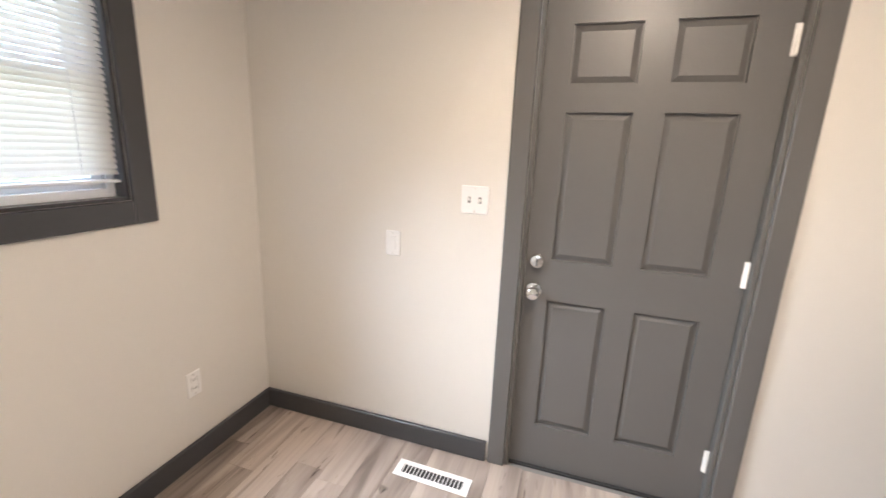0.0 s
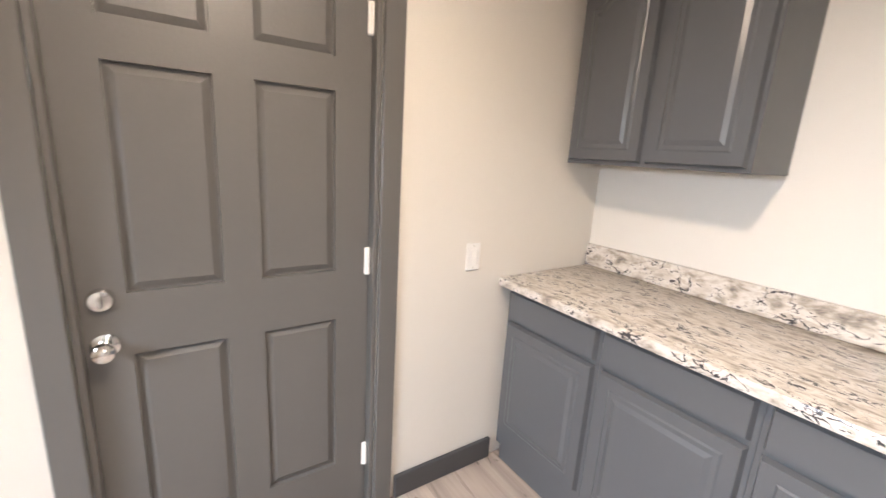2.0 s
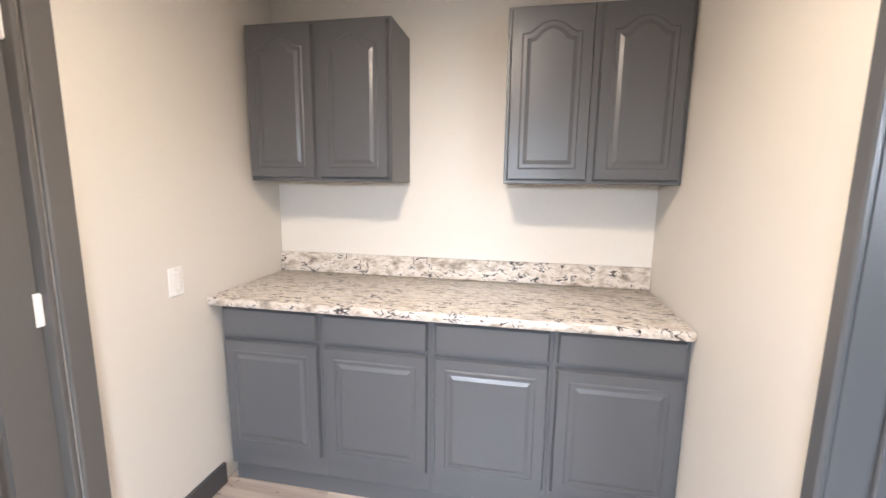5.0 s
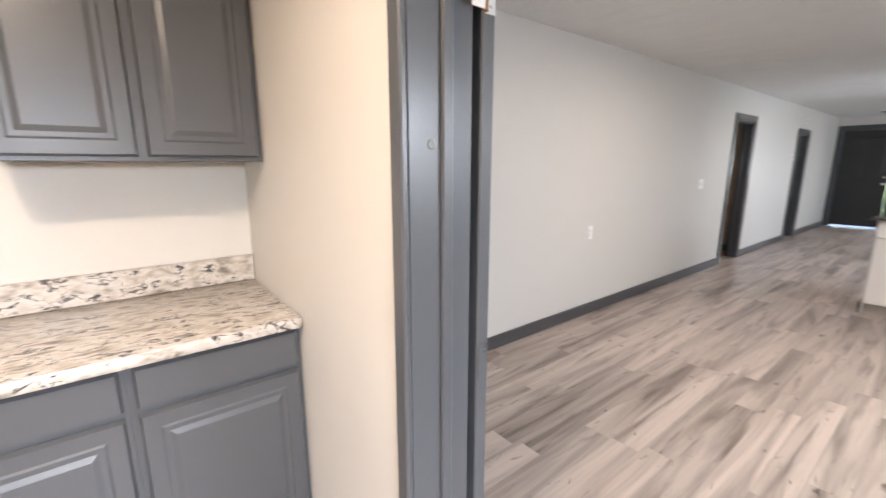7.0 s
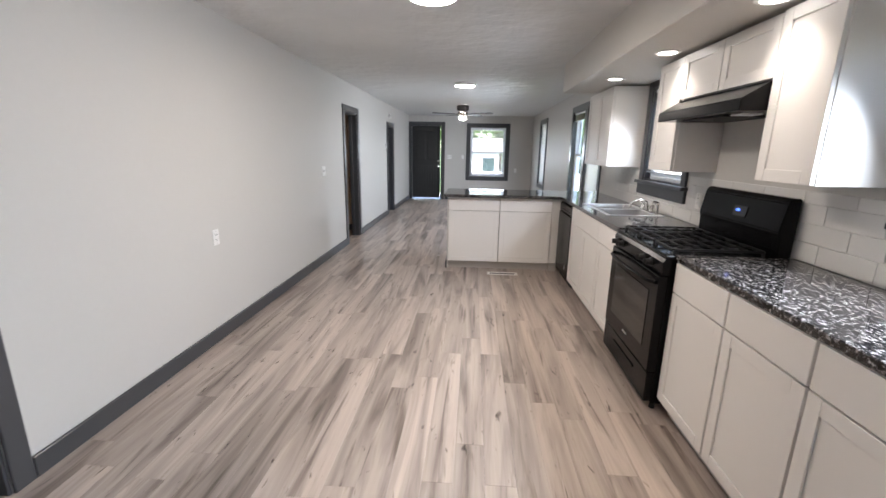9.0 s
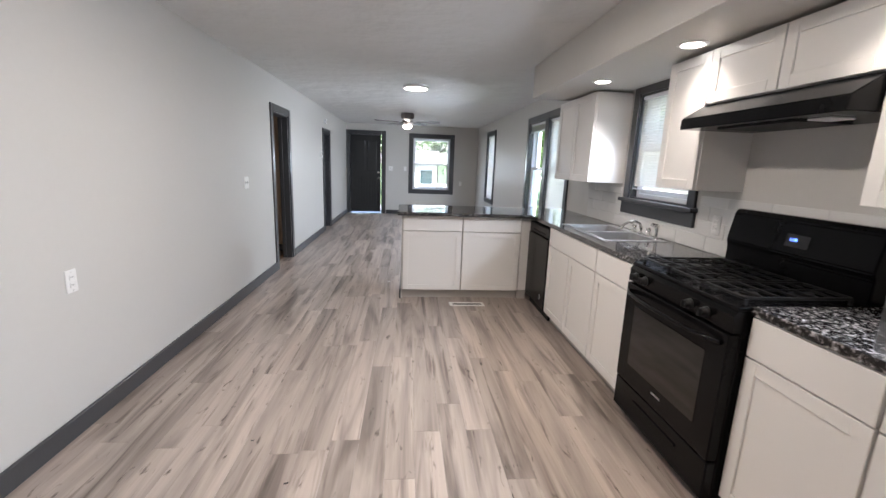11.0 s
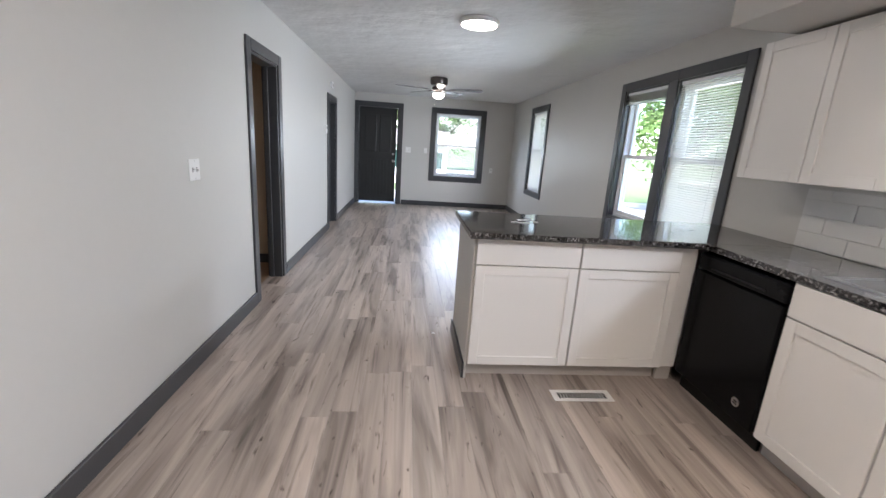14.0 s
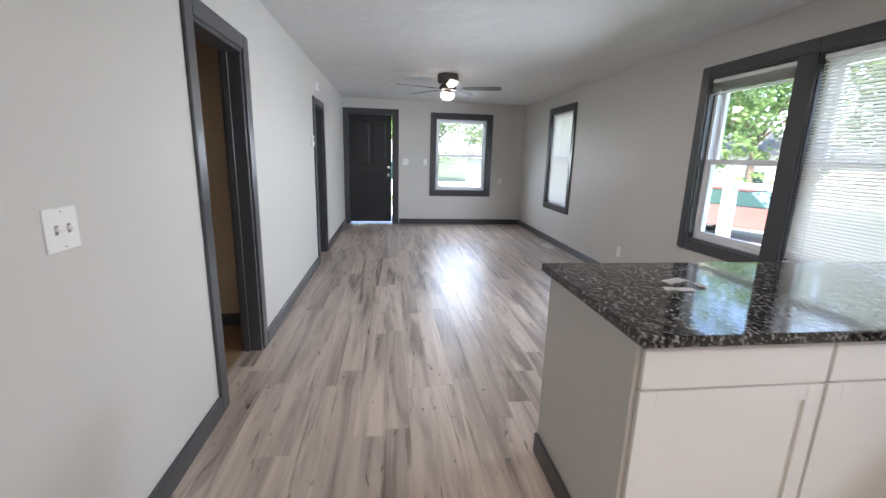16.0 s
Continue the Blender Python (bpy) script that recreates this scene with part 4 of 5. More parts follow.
for x0, x1 in ((-W2 + 0.02, -0.015), (0.015, W2 - 0.02)):
    bw = bmesh.new()
    rings = []
    for inset, z in ((0, 0.002), (0.008, -0.02), (0.014, -0.13), (0.04, -0.165), (0.10, -0.17)):
        xa, xb, ya, yb = x0 + inset, x1 - inset, -D2 + 0.02 + inset, D2 - 0.05 - inset
        r = 0.035
        ring = []
        for cx, cy, a0 in ((xb - r, yb - r, 0), (xa + r, yb - r, 90), (xa + r, ya + r, 180), (xb - r, ya + r, 270)):
            for k in range(5):
                an = radians(a0 + 22.5 * k)
                ring.append(bw.verts.new((cx + r * math.cos(an), cy + r * math.sin(an), z)))
        rings.append(ring)
    for a, b in zip(rings, rings[1:]):
        for k in range(20):
            bw.faces.new((a[k], b[k], b[(k + 1) % 20], a[(k + 1) % 20]))
    bw.faces.new(rings[-1][::-1])
    bl = part("bowl", bw, BOWL_SHADED, sk, soft=True)
    dr = part("drain", turned([(0.04, 0), (0.04, 0.003), (0.03, 0.004), (0.026, 0.001)]), CHROME, bl, soft=True)
    dr.location = ((x0 + x1) / 2, -0.015, -0.171)

fa = thing("faucet", pose(-1.232, -4.01, KT + CT + 0.004, 0, 0, 90), "chrome two-handle kitchen faucet with side sprayer", "faucet")
part("deck_plate", boxes((-0.125, 0.125, -0.025, 0.025, 0, 0.012), r=0.005), CHROME, fa)
for x in (-0.10, 0.10):
    hnd = part("handle", turned([(0.026, 0.012), (0.022, 0.03), (0.016, 0.045), (0.02, 0.055), (0.014, 0.066)]), CHROME, fa, soft=True)
    hnd.location = (x, 0, 0)
    cyb = bar((0, 0, 0.055), (0.045 if x > 0 else -0.045, -0.02, 0.075), 0.008, 0.005, n=12)
    part("lever", cyb, CHROME, hnd, soft=True)
sp = [(0, 0, 0.01), (0, 0, 0.05)] + [(-0.02 * u, -0.14 * u, 0.058 + 0.05 * math.sin(math.pi * (0.1 + 0.72 * u)) - 0.02 * u) for u in [k / 9 for k in range(1, 10)]]
ex, ey, ez = sp[-1]
sp += [(ex, ey - 0.008, ez - 0.012), (ex, ey - 0.009, ez - 0.03)]
part("spout", tube(sp, [0.018, 0.014] + [0.0095] * 9 + [0.011, 0.011]), CHROME, fa, soft=True)
spr = part("side_sprayer", turned([(0.022, 0), (0.018, 0.012), (0.012, 0.02), (0.012, 0.06), (0.017, 0.085), (0.012, 0.105)]), CHROME, fa, soft=True)
spr.location = (0.205, 0.0, 0)
part("spray_head", bar((0, 0, 0.095), (0, -0.045, 0.105), 0.012, 0.014, n=14), CHROME, spr, soft=True)


# ---- lamps and fan ----
def ceiling_lamp(x, y, label="round white flush ceiling light, lit"):
    c = thing("ceiling_lamp", pose(x, y, CEIL), label, "ceiling light", "flush ceiling lights")
    part("rim", turned([(0.155, 0), (0.165, -0.006), (0.165, -0.03), (0.15, -0.038), (0.148, -0.034)]), WHITE, c, soft=True)
    part("diffuser", turned([(0.146, -0.03), (0.142, -0.042), (0.10, -0.05), (0.02, -0.052)]), LAMP_GLASS, c, "glowing white diffuser", soft=True)


ceiling_lamp(0.62, -3.0)
ceiling_lamp(0.50, -6.65)
ceiling_lamp(0.45, 0.75)
for sy in (-1.2, -2.2, -3.2, -4.24):
    c = thing("downlight", pose(-0.90, sy, 2.085), "small recessed downlight in the soffit, lit", "downlight", "soffit downlights")
    part("trim_ring", turned([(0.075, 0.0), (0.078, -0.003), (0.07, -0.007), (0.058, -0.006)]), WHITE, c, soft=True)
    part("lens", turned([(0.057, -0.004), (0.055, -0.0075), (0.01, -0.008)]), SOFFIT_GLASS, c, "glowing lens", soft=True)

fan = thing("ceiling_fan", pose(0.61, -9.8, CEIL), "brushed nickel hugger ceiling fan with five dark blades, light lit", "ceiling fan")
part("canopy", turned([(0.125, 0), (0.135, -0.02), (0.135, -0.085), (0.12, -0.11), (0.06, -0.12)]), BRONZE, fan, soft=True)
part("motor", turned([(0.06, -0.12), (0.10, -0.135), (0.11, -0.16), (0.10, -0.19), (0.05, -0.205), (0.045, -0.225), (0.075, -0.235)]), BRONZE, fan, soft=True)
part("shade", turned([(0.078, -0.232), (0.09, -0.245), (0.082, -0.275), (0.05, -0.302), (0.012, -0.312)]), FAN_GLASS, fan, "glowing frosted glass bowl", soft=True)
part("pull_chain", bar((0.05, 0, -0.23), (0.05, 0, -0.43), 0.0018, n=6), CHROME, fan)
bladebm = bmesh.new()
outline = []
for k in range(9):
    a = math.pi * k / 8 - math.pi / 2
    outline.append((0.635 + 0.055 * math.cos(a), 0.065 * math.sin(a)))
outline += [(0.22, 0.05), (0.19, 0.03), (0.19, -0.03), (0.22, -0.05)]
up = [bladebm.verts.new((x, y, 0.003)) for x, y in outline]
lo = [bladebm.verts.new((x, y, -0.003)) for x, y in outline]
bladebm.faces.new(up), bladebm.faces.new(lo[::-1])
for k in range(len(up)):
    j = (k + 1) % len(up)
    bladebm.faces.new((up[k], lo[k], lo[j], up[j]))
bmesh.ops.recalc_face_normals(bladebm, faces=bladebm.faces[:])
b0 = part("blade", bladebm, BLADE, fan, "dark wood blade")
bracket = part("blade_bracket", boxes((0.09, 0.25, -0.016, 0.016, -0.009, -0.0035), r=0.002), BRONZE, b0)
b0.matrix_basis = pose(0, 0, -0.175, 0, 0, 18) @ pose(0, 0, 0, -11)
for k in range(1, 5):
    bk = again("blade", b0, fan, pose(0, 0, -0.175, 0, 0, 18 + 72 * k) @ pose(0, 0, 0, -11), "dark wood blade")
    again("blade_bracket", bracket, bk, Matrix())


# ---- plates, vents, small things ----
def wall_plate(m, kind, label, w=0.072, h=0.116):
    p = thing("wall_plate", m, label, "switch" if "switch" in kind else "outlet" if kind == "outlet" else "wall plate", "wall plates")
    part("plate", boxes((-w / 2, w / 2, -0.006, 0, -h / 2, h / 2), r=0.003), WHITE, p)
    if kind == "outlet":
        for z in (-0.02, 0.02):
            f = part("socket", boxes((-0.016, 0.016, -0.008, -0.0062, z - 0.014, z + 0.014), r=0.003), WHITE, p)
            for x in (-0.006, 0.006):
                part("slot", boxes((x - 0.0012, x + 0.0012, -0.0086, -0.0081, z - 0.004, z + 0.006)), SLOT, f)
    if kind == "switch":
        n = 2 if w > 0.1 else 1
        for k in range(n):
            x = (k - (n - 1) / 2) * 0.046
            part("slot", boxes((x - 0.006, x + 0.006, -0.0066, -0.0061, -0.013, 0.013)), CAB_GAP, p)
            t = part("toggle", boxes((-0.004, 0.004, -0.02, -0.004, -0.005, 0.006), r=0.002), WHITE, p)
            t.matrix_basis = pose(x, 0, 0.004 if k else -0.002, 25 if k else -25)
    if kind == "rocker":
        part("rocker", boxes((-0.016, 0.016, -0.0095, -0.0062, -0.033, 0.033), r=0.003), WHITE, p)
    for z in (-h / 2 + 0.012, h / 2 - 0.012):
        part("screw", bar((0, -0.0072, z), (0, -0.006, z), 0.0025, n=8), CHROME, p)
    return p


wall_plate(pose(-0.197, NY, 1.232), "switch", "white two-switch plate beside the back door", 0.118, 0.118)
wall_plate(pose(-0.568, NY, 1.010), "rocker", "white single plate on the cream wall")
wall_plate(pose(1.272, NY, 1.012), "rocker", "white single plate between door and counter")
wall_plate(pose(WX, 1.345, 0.38, 0, 0, 90), "outlet", "white outlet low on the laundry wall")
wall_plate(pose(EX, -3.08, 0.784, 0, 0, -90), "outlet", "white plate low on the long bare wall")
wall_plate(pose(EX, -5.43, 1.155, 0, 0, -90), "switch", "white two-switch plate beside the doorway", 0.122, 0.122)
wall_plate(pose(1.05, SY, 1.235, 0, 0, 180), "switch", "white switch plate beside the front door", 0.118, 0.118)
wall_plate(pose(0.66, SY, 1.24, 0, 0, 180), "rocker", "white plate beside the front window")
wall_plate(pose(-0.875, SY, 0.88, 0, 0, 180), "outlet", "white outlet beside the front window")
wall_plate(pose(WX, -8.65, 0.33, 0, 0, 90), "outlet", "white outlet low on the window wall")
wall_plate(pose(WX + 0.011, -3.33, 1.11, 0, 0, 90), "outlet", "white outlet on the tiled backsplash")
th = thing("thermostat", pose(EX, -9.25, 1.50, 0, 0, -90), "white round-cornered thermostat on the long wall", "thermostat")
part("case", boxes((-0.05, 0.05, -0.028, 0, -0.06, 0.06), r=0.008), WHITE, th)
part("screen", boxes((-0.03, 0.03, -0.0295, -0.0283, 0.0, 0.035)), CAB_GAP, th)
ch = thing("door_chime", pose(EX, -9.7, 2.15, 0, 0, -90), "small white chime box above the far doorway", "chime")
part("case", boxes((-0.06, 0.06, -0.035, 0, -0.045, 0.045), r=0.006), WHITE, ch)
part("grille", boxes((-0.04, 0.04, -0.0365, -0.0353, -0.02, 0.02)), KICK, ch)


def floor_vent(m, label, w=0.345, d=0.105):
    v = thing("floor_vent", m, label, "vent", "floor vents")
    part("frame", boxes((-w / 2, w / 2, -d / 2, -d / 2 + 0.025, 0.0005, 0.006), (-w / 2, w / 2, d / 2 - 0.025, d / 2, 0.0005, 0.006), (-w / 2, -w / 2 + 0.03, -d / 2 + 0.025, d / 2 - 0.025, 0.0005, 0.006), (w / 2 - 0.03, w / 2, -d / 2 + 0.025, d / 2 - 0.025, 0.0005, 0.006), r=0.002), WHITE, v)
    # flat black sheet on the floor paints the darkness between the louvres
    part("duct_shade", boxes((-w / 2 + 0.03, w / 2 - 0.03, -d / 2 + 0.025, d / 2 - 0.025, 0.0003, 0.001)), SLOT, v)
    n = 17
    s0 = None
    for k in range(n):
        x = -w / 2 + 0.034 + (w - 0.068) * k / (n - 1)
        if s0 is None:
            s0 = part("louvre", boxes((-0.0016, 0.0016, -d / 2 + 0.025, d / 2 - 0.025, 0.0012, 0.003)), WHITE, v)
            s0.location = (x, 0, 0)
        else:
            again("louvre", s0, v, pose(x, 0, 0))


floor_vent(pose(-0.275, 1.605, 0, 0, 0, -2), "white metal floor vent by the back door", 0.35, 0.10)
floor_vent(pose(-0.048, -5.02, 0), "white metal floor vent before the peninsula", 0.36, 0.11)
floor_vent(pose(-1.16, -10.45, 0, 0, 0, 90), "white metal floor vent below the side window", 0.32, 0.11)


def scrap(name, m, w, d, mat, label, bend=0.006):
    bm = bmesh.new()
    g = [[bm.verts.new((w * (i / 4 - 0.5), d * (j / 3 - 0.5) + 0.1 * w * (i / 4) ** 2, 0.0012 + bend * abs(math.sin(1.7 * i + j)) * (i / 4))) for j in range(4)] for i in range(5)]
    for i in range(4):
        for j in range(3):
            bm.faces.new((g[i][j], g[i + 1][j], g[i + 1][j + 1], g[i][j + 1]))
    bmesh.ops.solidify(bm, geom=bm.faces[:], thickness=0.001)
    me = bpy.data.meshes.new(name)
    bm.to_mesh(me)
    bm.free()
    me.materials.append(mat)
    ob = new(name, me)
    ob.matrix_basis = m
    return tagged(ob, label, "paper" if mat is PAPER else "debris")


PT = KT + CT
scrap("paper_slip", pose(0.25, -5.60, PT, 0, 0, 20), 0.13, 0.045, PAPER, "crumpled white paper slip on the granite counter")
scrap("paper_slip", pose(0.30, -5.50, PT, 0, 0, -8), 0.12, 0.04, PAPER, "white paper slip with dark print on the counter")
scrap("paper_slip", pose(0.19, -5.54, PT, 0, 0, 70), 0.07, 0.03, PAPER, "small white paper slip on the counter")
scrap("paint_chip", pose(0.787, -5.807, 0, 0, 0, 30), 0.03, 0.022, PAPER, "white crumb lying on the plank floor", 0.012)
for x, y, s in ((1.63, -6.61, 0.02), (0.78, -6.40, 0.018), (0.62, -4.9, 0.012), (1.1, -2.6, 0.02), (1.35, -2.9, 0.018), (1.0, -6.15, 0.012)):
    scrap("floor_crumb", pose(x, y, 0, 0, 0, 90 * s * 100), s, s * 0.5, SLOT, "tiny dark crumb on the plank floor", 0.004)
scrap("floor_crumb", pose(-0.9, -5.55, PT, 0, 0, 10), 0.05, 0.012, BLACK_MATT, "small dark strip lying on the counter", 0.003)

# ---- outside ----
GZ = -1.1
setting("ground", boxes((-600, 600, -600, 600, GZ - 0.2, GZ)), GRASS, "mown lawn reaching into the distance", "ground")
setting("driveway", boxes((-16, -2.8, -20.5, -12.5, GZ, GZ + 0.012)), ASPHALT, "pale gravel driveway beside the house", "driveway")
setting("street", boxes((-60, 60, -25.5, -21, GZ, GZ + 0.015)), ASPHALT, "pale asphalt street in front of the house", "road")


def tree(x, y, h, r, seed, leaves=6500):
    rnd = random.Random(seed)
    t = thing("tree", pose(x, y, GZ), "broad leafy green tree on the lawn", "tree", "garden trees")
    bm = bmesh.new()
    cyl(bm, (0, 0, 0), (0.05, 0, h * 0.45), 0.22, 0.15, 10)
    for k in range(7):
        a = 2 * math.pi * k / 7 + rnd.random()
        p = Vector((0.05, 0, h * (0.32 + 0.02 * k)))
        q = p + Vector((math.cos(a) * r * 0.6, math.sin(a) * r * 0.6, h * 0.25))
        cyl(bm, p, q, 0.09, 0.03, 8)
    part("trunk", bm, BARK, t)
    verts, faces = [], []
    clumps = [(Vector((rnd.gauss(0, 0.42) * r, rnd.gauss(0, 0.42) * r, h * (0.62 + rnd.gauss(0, 0.17)))), rnd.uniform(0.35, 0.8)) for _ in range(60)]
    for _ in range(leaves):
        c, cr = rnd.choice(clumps)
        p = c + Vector((rnd.gauss(0, 1), rnd.gauss(0, 1), rnd.gauss(0, 0.7))) * cr * 0.75
        u = Vector((rnd.gauss(0, 1), rnd.gauss(0, 1), rnd.gauss(0, 0.6))).normalized()
        v = u.cross(Vector((rnd.gauss(0, 1), rnd.gauss(0, 1), rnd.gauss(0, 1)))).normalized()
        s = rnd.uniform(0.09, 0.19)
        i = len(verts)
        verts += [p - u * s, p + v * s * 0.5, p + u * s, p - v * s * 0.5]
        faces.append((i, i + 1, i + 2, i + 3))
    me = bpy.data.meshes.new("crown")
    me.from_pydata([tuple(v) for v in verts], [], faces)
    me.materials.append(LEAF)
    cr = new("crown", me)
    cr.parent = t
    tagged(cr, kind="stuff")


for n, (x, y, h, r) in enumerate(((-11.5, -21.5, 7.5, 3.6), (-15, -15, 8, 3.8), (-12.5, -8.0, 8, 3.2), (2.4, -41, 8.5, 4.8), (-2.4, -45, 9, 5.0), (-8.5, -36, 7.5, 4.2), (-19, -26, 10, 4.5), (-7.0, -27.5, 7, 3.2), (7.5, -33, 8, 4))):
    tree(x, y, h, r, n + 3)


def far_house(m, w, d, h, label, rise=1.5):
    b = thing("house", m, label, "house")
    part("wall", boxes((-w / 2, w / 2, 0, d, 0, h)), SIDING, b)
    bm = bmesh.new()
    v = [bm.verts.new(p) for p in ((-w / 2 - 0.3, -0.4, h), (w / 2 + 0.3, -0.4, h), (w / 2 + 0.3, d + 0.4, h), (-w / 2 - 0.3, d + 0.4, h), (-w / 2 - 0.3, d / 2, h + rise), (w / 2 + 0.3, d / 2, h + rise))]
    for f in ((0, 1, 5, 4), (2, 3, 4, 5), (0, 4, 3), (1, 2, 5), (0, 3, 2, 1)):
        bm.faces.new([v[k] for k in f])
    part("roof", bm, ROOFING, b)
    for x in (-w * 0.3, w * 0.3):
        wn_ = part("window", boxes((x - 0.5, x + 0.5, -0.06, -0.002, 0.9, 2.1), r=0.01), VINYL, b)
        part("pane", boxes((x - 0.42, x + 0.42, -0.07, -0.061, 0.98, 2.02)), CAR_GLASS, wn_)
    part("door", boxes((-0.45, 0.45, -0.05, -0.002, 0.05, 2.1), r=0.01), WHITE, b)


far_house(pose(0.4, -30, GZ, 0, 0, 180), 3.6, 5, 2.4, "white clapboard garage across the street", 1.0)
far_house(pose(-5.9, -30, GZ, 0, 0, 180), 3.4, 5, 2.3, "small white clapboard house across the street", 0.9)
far_house(pose(-22, -24, GZ, 0, 0, 130), 11, 7, 3.0, "white clapboard house beyond the driveway")
far_house(pose(-11.5, -2.0, GZ, 0, 0, 90), 11, 7, 3.0, "white neighbouring house beside the kitchen windows")

# porch posts and rail beside the driveway
pr = thing("porch_rail", pose(0, 0, GZ), "white painted porch rail with square posts", "railing")
for y, top in ((-15.2, 3.45), (-12.6, 3.45), (-9.1, 2.26)):
    part("post", boxes((-3.08, -2.96, y - 0.06, y + 0.06, 0, top), r=0.006), SIDING, pr)
part("rail", boxes((-3.06, -2.98, -12.54, -9.16, 2.18, 2.25), r=0.004), SIDING, pr)
part("rail", boxes((-3.06, -2.98, -9.04, -7.2, 2.18, 2.25), r=0.004), SIDING, pr)
part("rail", boxes((-3.05, -2.99, -15.1, -12.7, 1.77, 1.84), r=0.004), SIDING, pr)
part("bottom_rail", boxes((-3.05, -2.99, -15.1, -12.7, 1.05, 1.11), r=0.004), SIDING, pr)
for k in range(15):
    y = -15.0 + 0.155 * k
    part("baluster", boxes((-3.04, -3.0, y - 0.02, y + 0.02, 1.11, 1.77)), SIDING, pr)
fp = thing("front_rail", pose(0, 0, GZ), "white painted front porch rail", "railing")
part("rail", boxes((-1.8, 1.0, -14.55, -14.48, 1.77, 1.84), r=0.004), SIDING, fp)
for k in range(17):
    x = -1.7 + 0.16 * k
    part("baluster", boxes((x - 0.02, x + 0.02, -14.535, -14.495, 0.98, 1.77)), SIDING, fp)
setting("porch_floor", boxes((-1.9, 2.6, -14.6, SY - 0.15, GZ, -0.12)), ASPHALT, "pale concrete front porch floor", "porch")

# red car on the drive
car = thing("car", pose(-10.4, -16.6, GZ + 0.012, 0, 0, 118), "parked red off-road car with pale bumper and green-tinted glass", "car")


def side_shape(pts, half):
    bm = bmesh.new()
    a = [bm.verts.new((x, -half, z)) for x, z in pts]
    b = [bm.verts.new((x, half, z)) for x, z in pts]
    bm.faces.new(a[::-1]), bm.faces.new(b)
    for k in range(len(pts)):
        j = (k + 1) % len(pts)
        bm.faces.new((a[k], a[j], b[j], b[k]))
    bmesh.ops.recalc_face_normals(bm, faces=bm.faces[:])
    bmesh.ops.bevel(bm, geom=bm.edges[:], offset=0.04, segments=2, affect='EDGES')
    return bm


part("body", side_shape([(-2.1, 0.45), (2.1, 0.45), (2.15, 0.85), (2.05, 1.02), (0.85, 1.12), (-2.1, 1.12)], 0.88), CAR_RED, car)
part("cabin", side_shape([(-2.05, 1.11), (0.8, 1.11), (0.25, 1.62), (-1.95, 1.66)], 0.80), CAR_GLASS, car, "green-tinted cabin glass")
part("roof", side_shape([(-2.0, 1.64), (0.3, 1.61), (0.25, 1.70), (-1.95, 1.73)], 0.81), CAR_RED, car)
part("bumper", boxes((2.1, 2.26, -0.85, 0.85, 0.42, 0.62), r=0.04), SIDING, car, "pale bumper")
part("grille", boxes((2.12, 2.17, -0.45, 0.45, 0.66, 0.9), r=0.02), SLOT, car)
for y in (-0.65, 0.65):
    part("headlight", boxes((2.1, 2.175, y - 0.14, y + 0.14, 0.68, 0.9), r=0.02), CHROME, car)
for x in (-1.35, 1.35):
    for y in (-0.85, 0.85):
        wl = part("wheel", turned([(0.2, -0.11), (0.36, -0.1), (0.38, -0.05), (0.38, 0.05), (0.36, 0.1), (0.2, 0.11)], "y"), RUBBER, car, soft=True)
        wl.location = (x, y, 0.38)
        part("rim", turned([(0.21, -0.115), (0.2, -0.118), (0.06, -0.1), (0.06, 0.1), (0.2, 0.118), (0.21, 0.115)], "y"), STEEL, wl, soft=True)

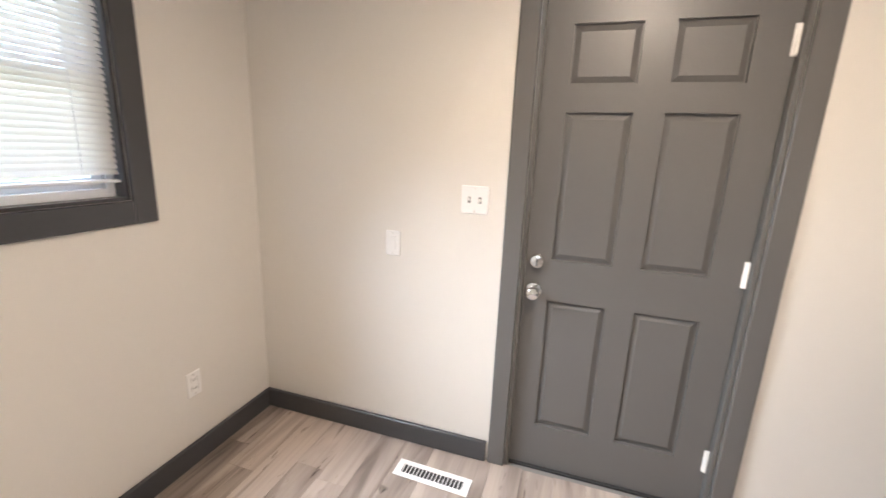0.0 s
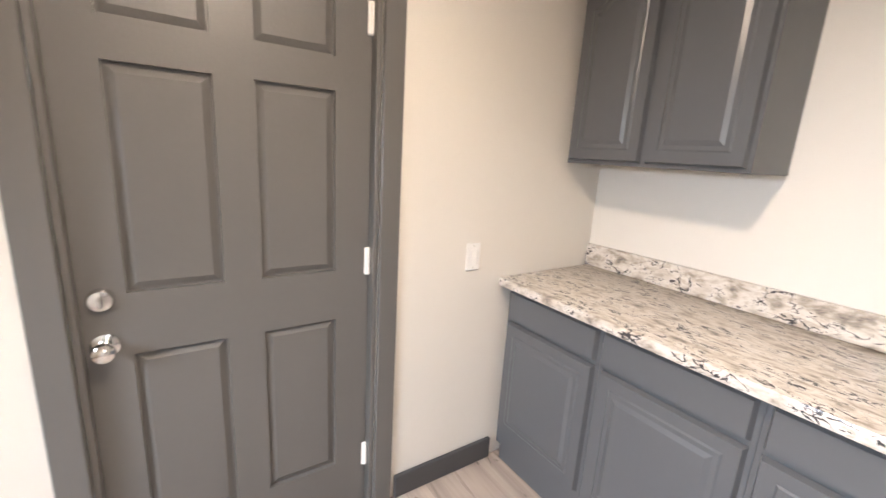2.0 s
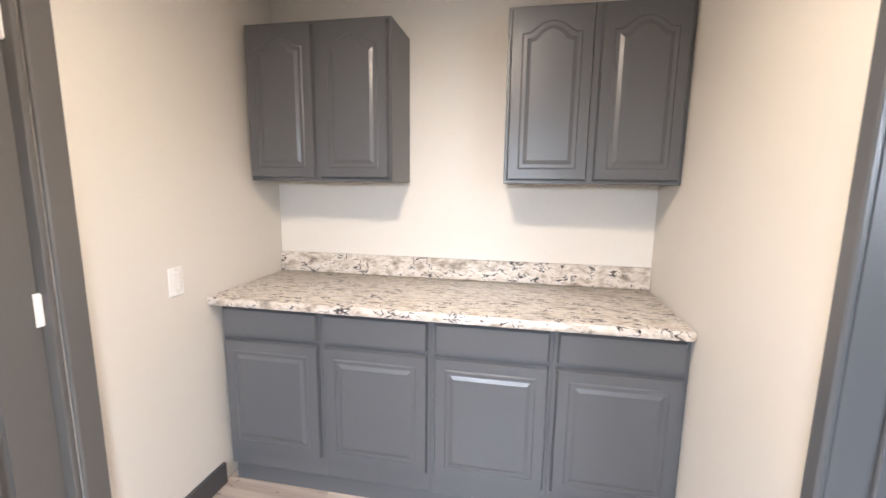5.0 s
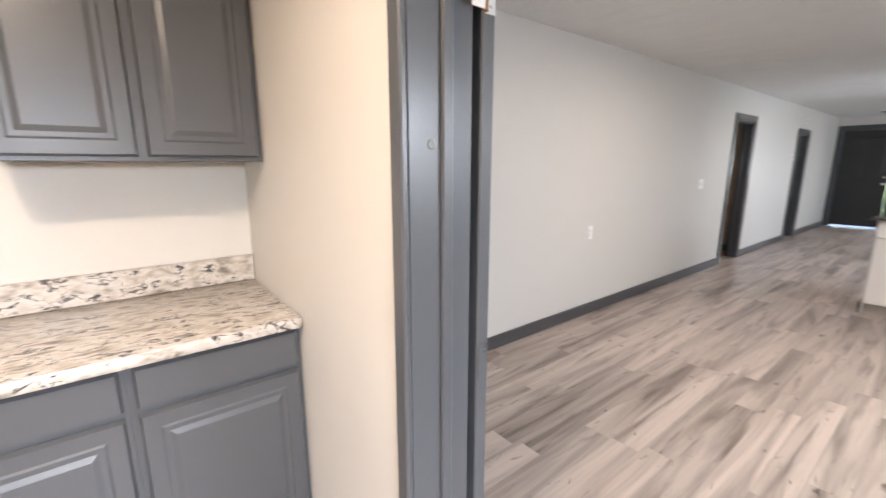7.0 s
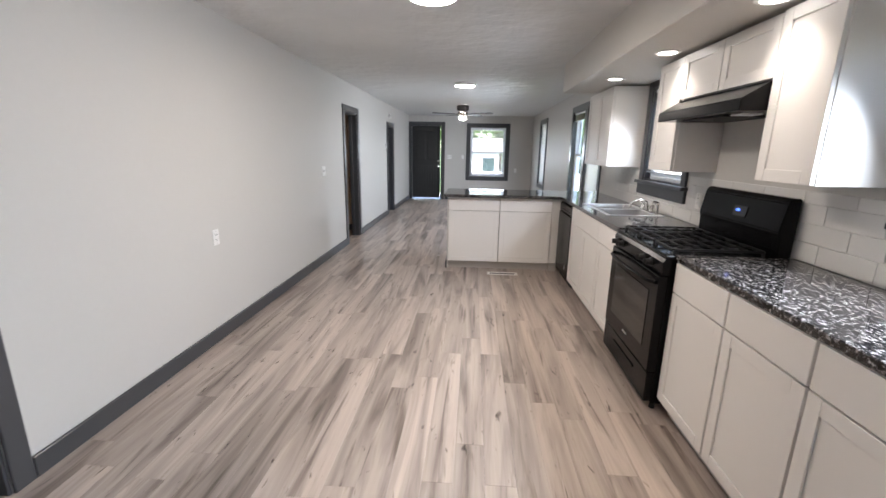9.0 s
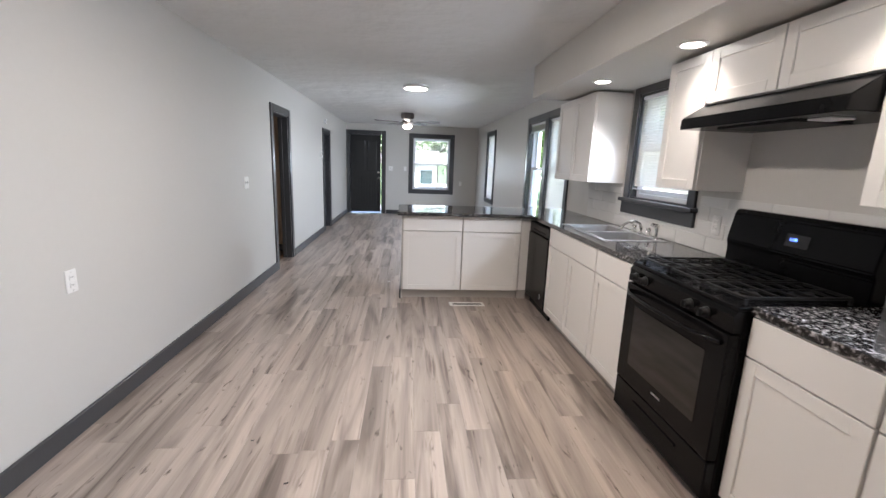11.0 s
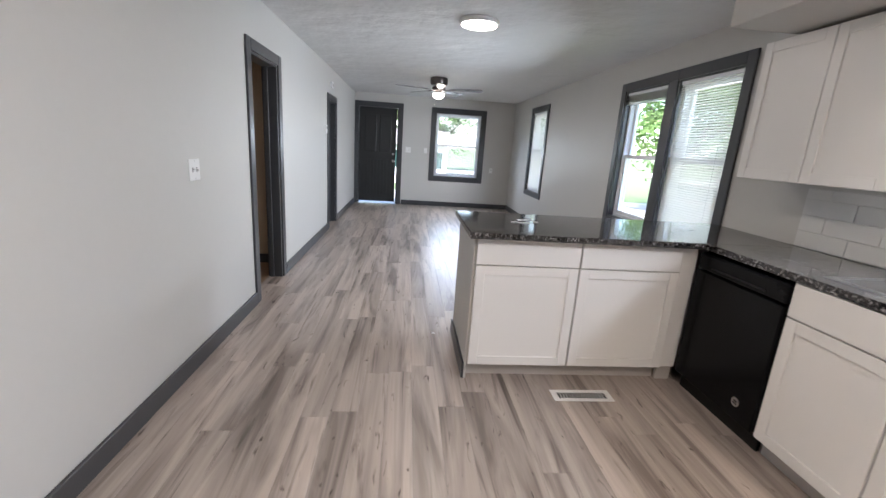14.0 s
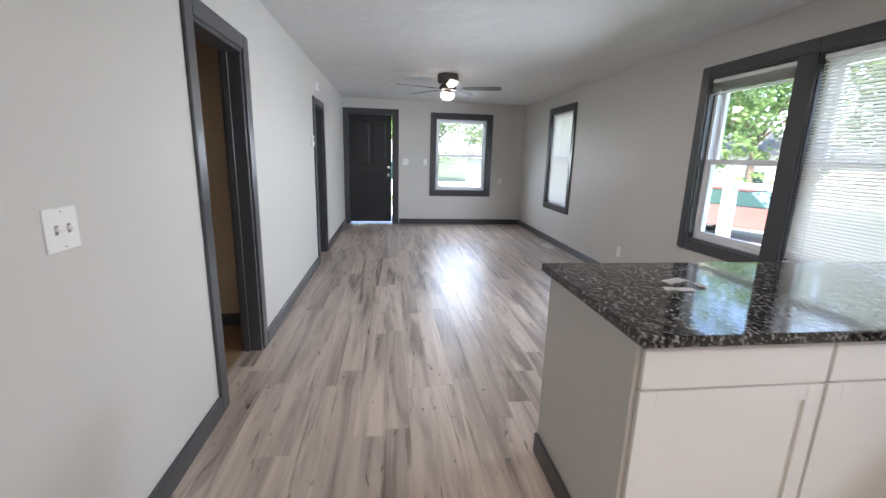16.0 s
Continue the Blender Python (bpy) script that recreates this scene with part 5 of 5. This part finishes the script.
# ---- wall tiles ----
sp_ = setting("backsplash", pierced("y", WX + 0.0005, WX + 0.003, -5.20, PART_S - 0.02, KT + CT, 1.277, [(-4.52, -3.51, 1.06, 1.34), (-1.90, -0.83, 1.07, 1.34)]), GROUT, "white tiled backsplash over the counter", "backsplash")
tl, thh = 0.298, 0.094
meshes = {}
row, z = 0, KT + CT + 0.004
while z < 1.262:
    y = -5.198 - (tl / 2 if row % 2 else 0)
    while y < PART_S - 0.03:
        a, b, zt = max(y, -5.198), min(y + tl - 0.003, PART_S - 0.022), min(z + thh - 0.003, 1.275)
        spans = [(a, b)]
        if zt > 1.06:
            for h0, h1 in ((-4.52, -3.51), (-1.90, -0.83)):
                nxt = []
                for p, q in spans:
                    if q <= h0 or p >= h1:
                        nxt.append((p, q))
                    else:
                        if p < h0 - 0.02:
                            nxt.append((p, h0))
                        if q > h1 + 0.02:
                            nxt.append((h1, q))
                spans = nxt
        for p, q in spans:
            if q - p < 0.015:
                continue
            key = (round(q - p, 3), round(zt - z, 3))
            if key not in meshes:
                t0 = part("tile", boxes((0, 0.0065, 0, q - p, 0, zt - z), r=0.0012), TILE, sp_)
                meshes[key] = t0
            else:
                t0 = again("tile", meshes[key], sp_, Matrix())
            t0.location = (WX + 0.003, p, z)
        y += tl
    z += thh
    row += 1

# ---- floor planks ----
PW, PL = 0.142, 1.22
rnd = random.Random(11)
shapes, rest = {}, bmesh.new()
x = WX
count = 0
while x < EX + 0.12:
    w = min(PW, EX + 0.13 - x)
    y = SY - rnd.uniform(0, PL)
    while y < NY:
        a, b = max(y, SY), min(y + PL, NY)
        if b - a > 0.03:
            if b < -10.6 or a > 0.9 and x > 1.4:
                box(rest, x + 0.0003, x + w - 0.0003, a + 0.0008, b - 0.0008, -0.006, 0)
            else:
                key = (round(w, 3), round(b - a, 2))
                if key not in shapes:
                    shapes[key] = p0 = part("plank", boxes((0.0003, key[0] - 0.0003, 0.0003, key[1] - 0.0003, -0.006, 0), r=0.0004), PLANK, floor)
                else:
                    p0 = again("plank", shapes[key], floor, Matrix())
                p0.location = (x, a, 0)
        y += PL
    x += PW
part("far_planks", rest, PLANK, floor, kind="stuff")
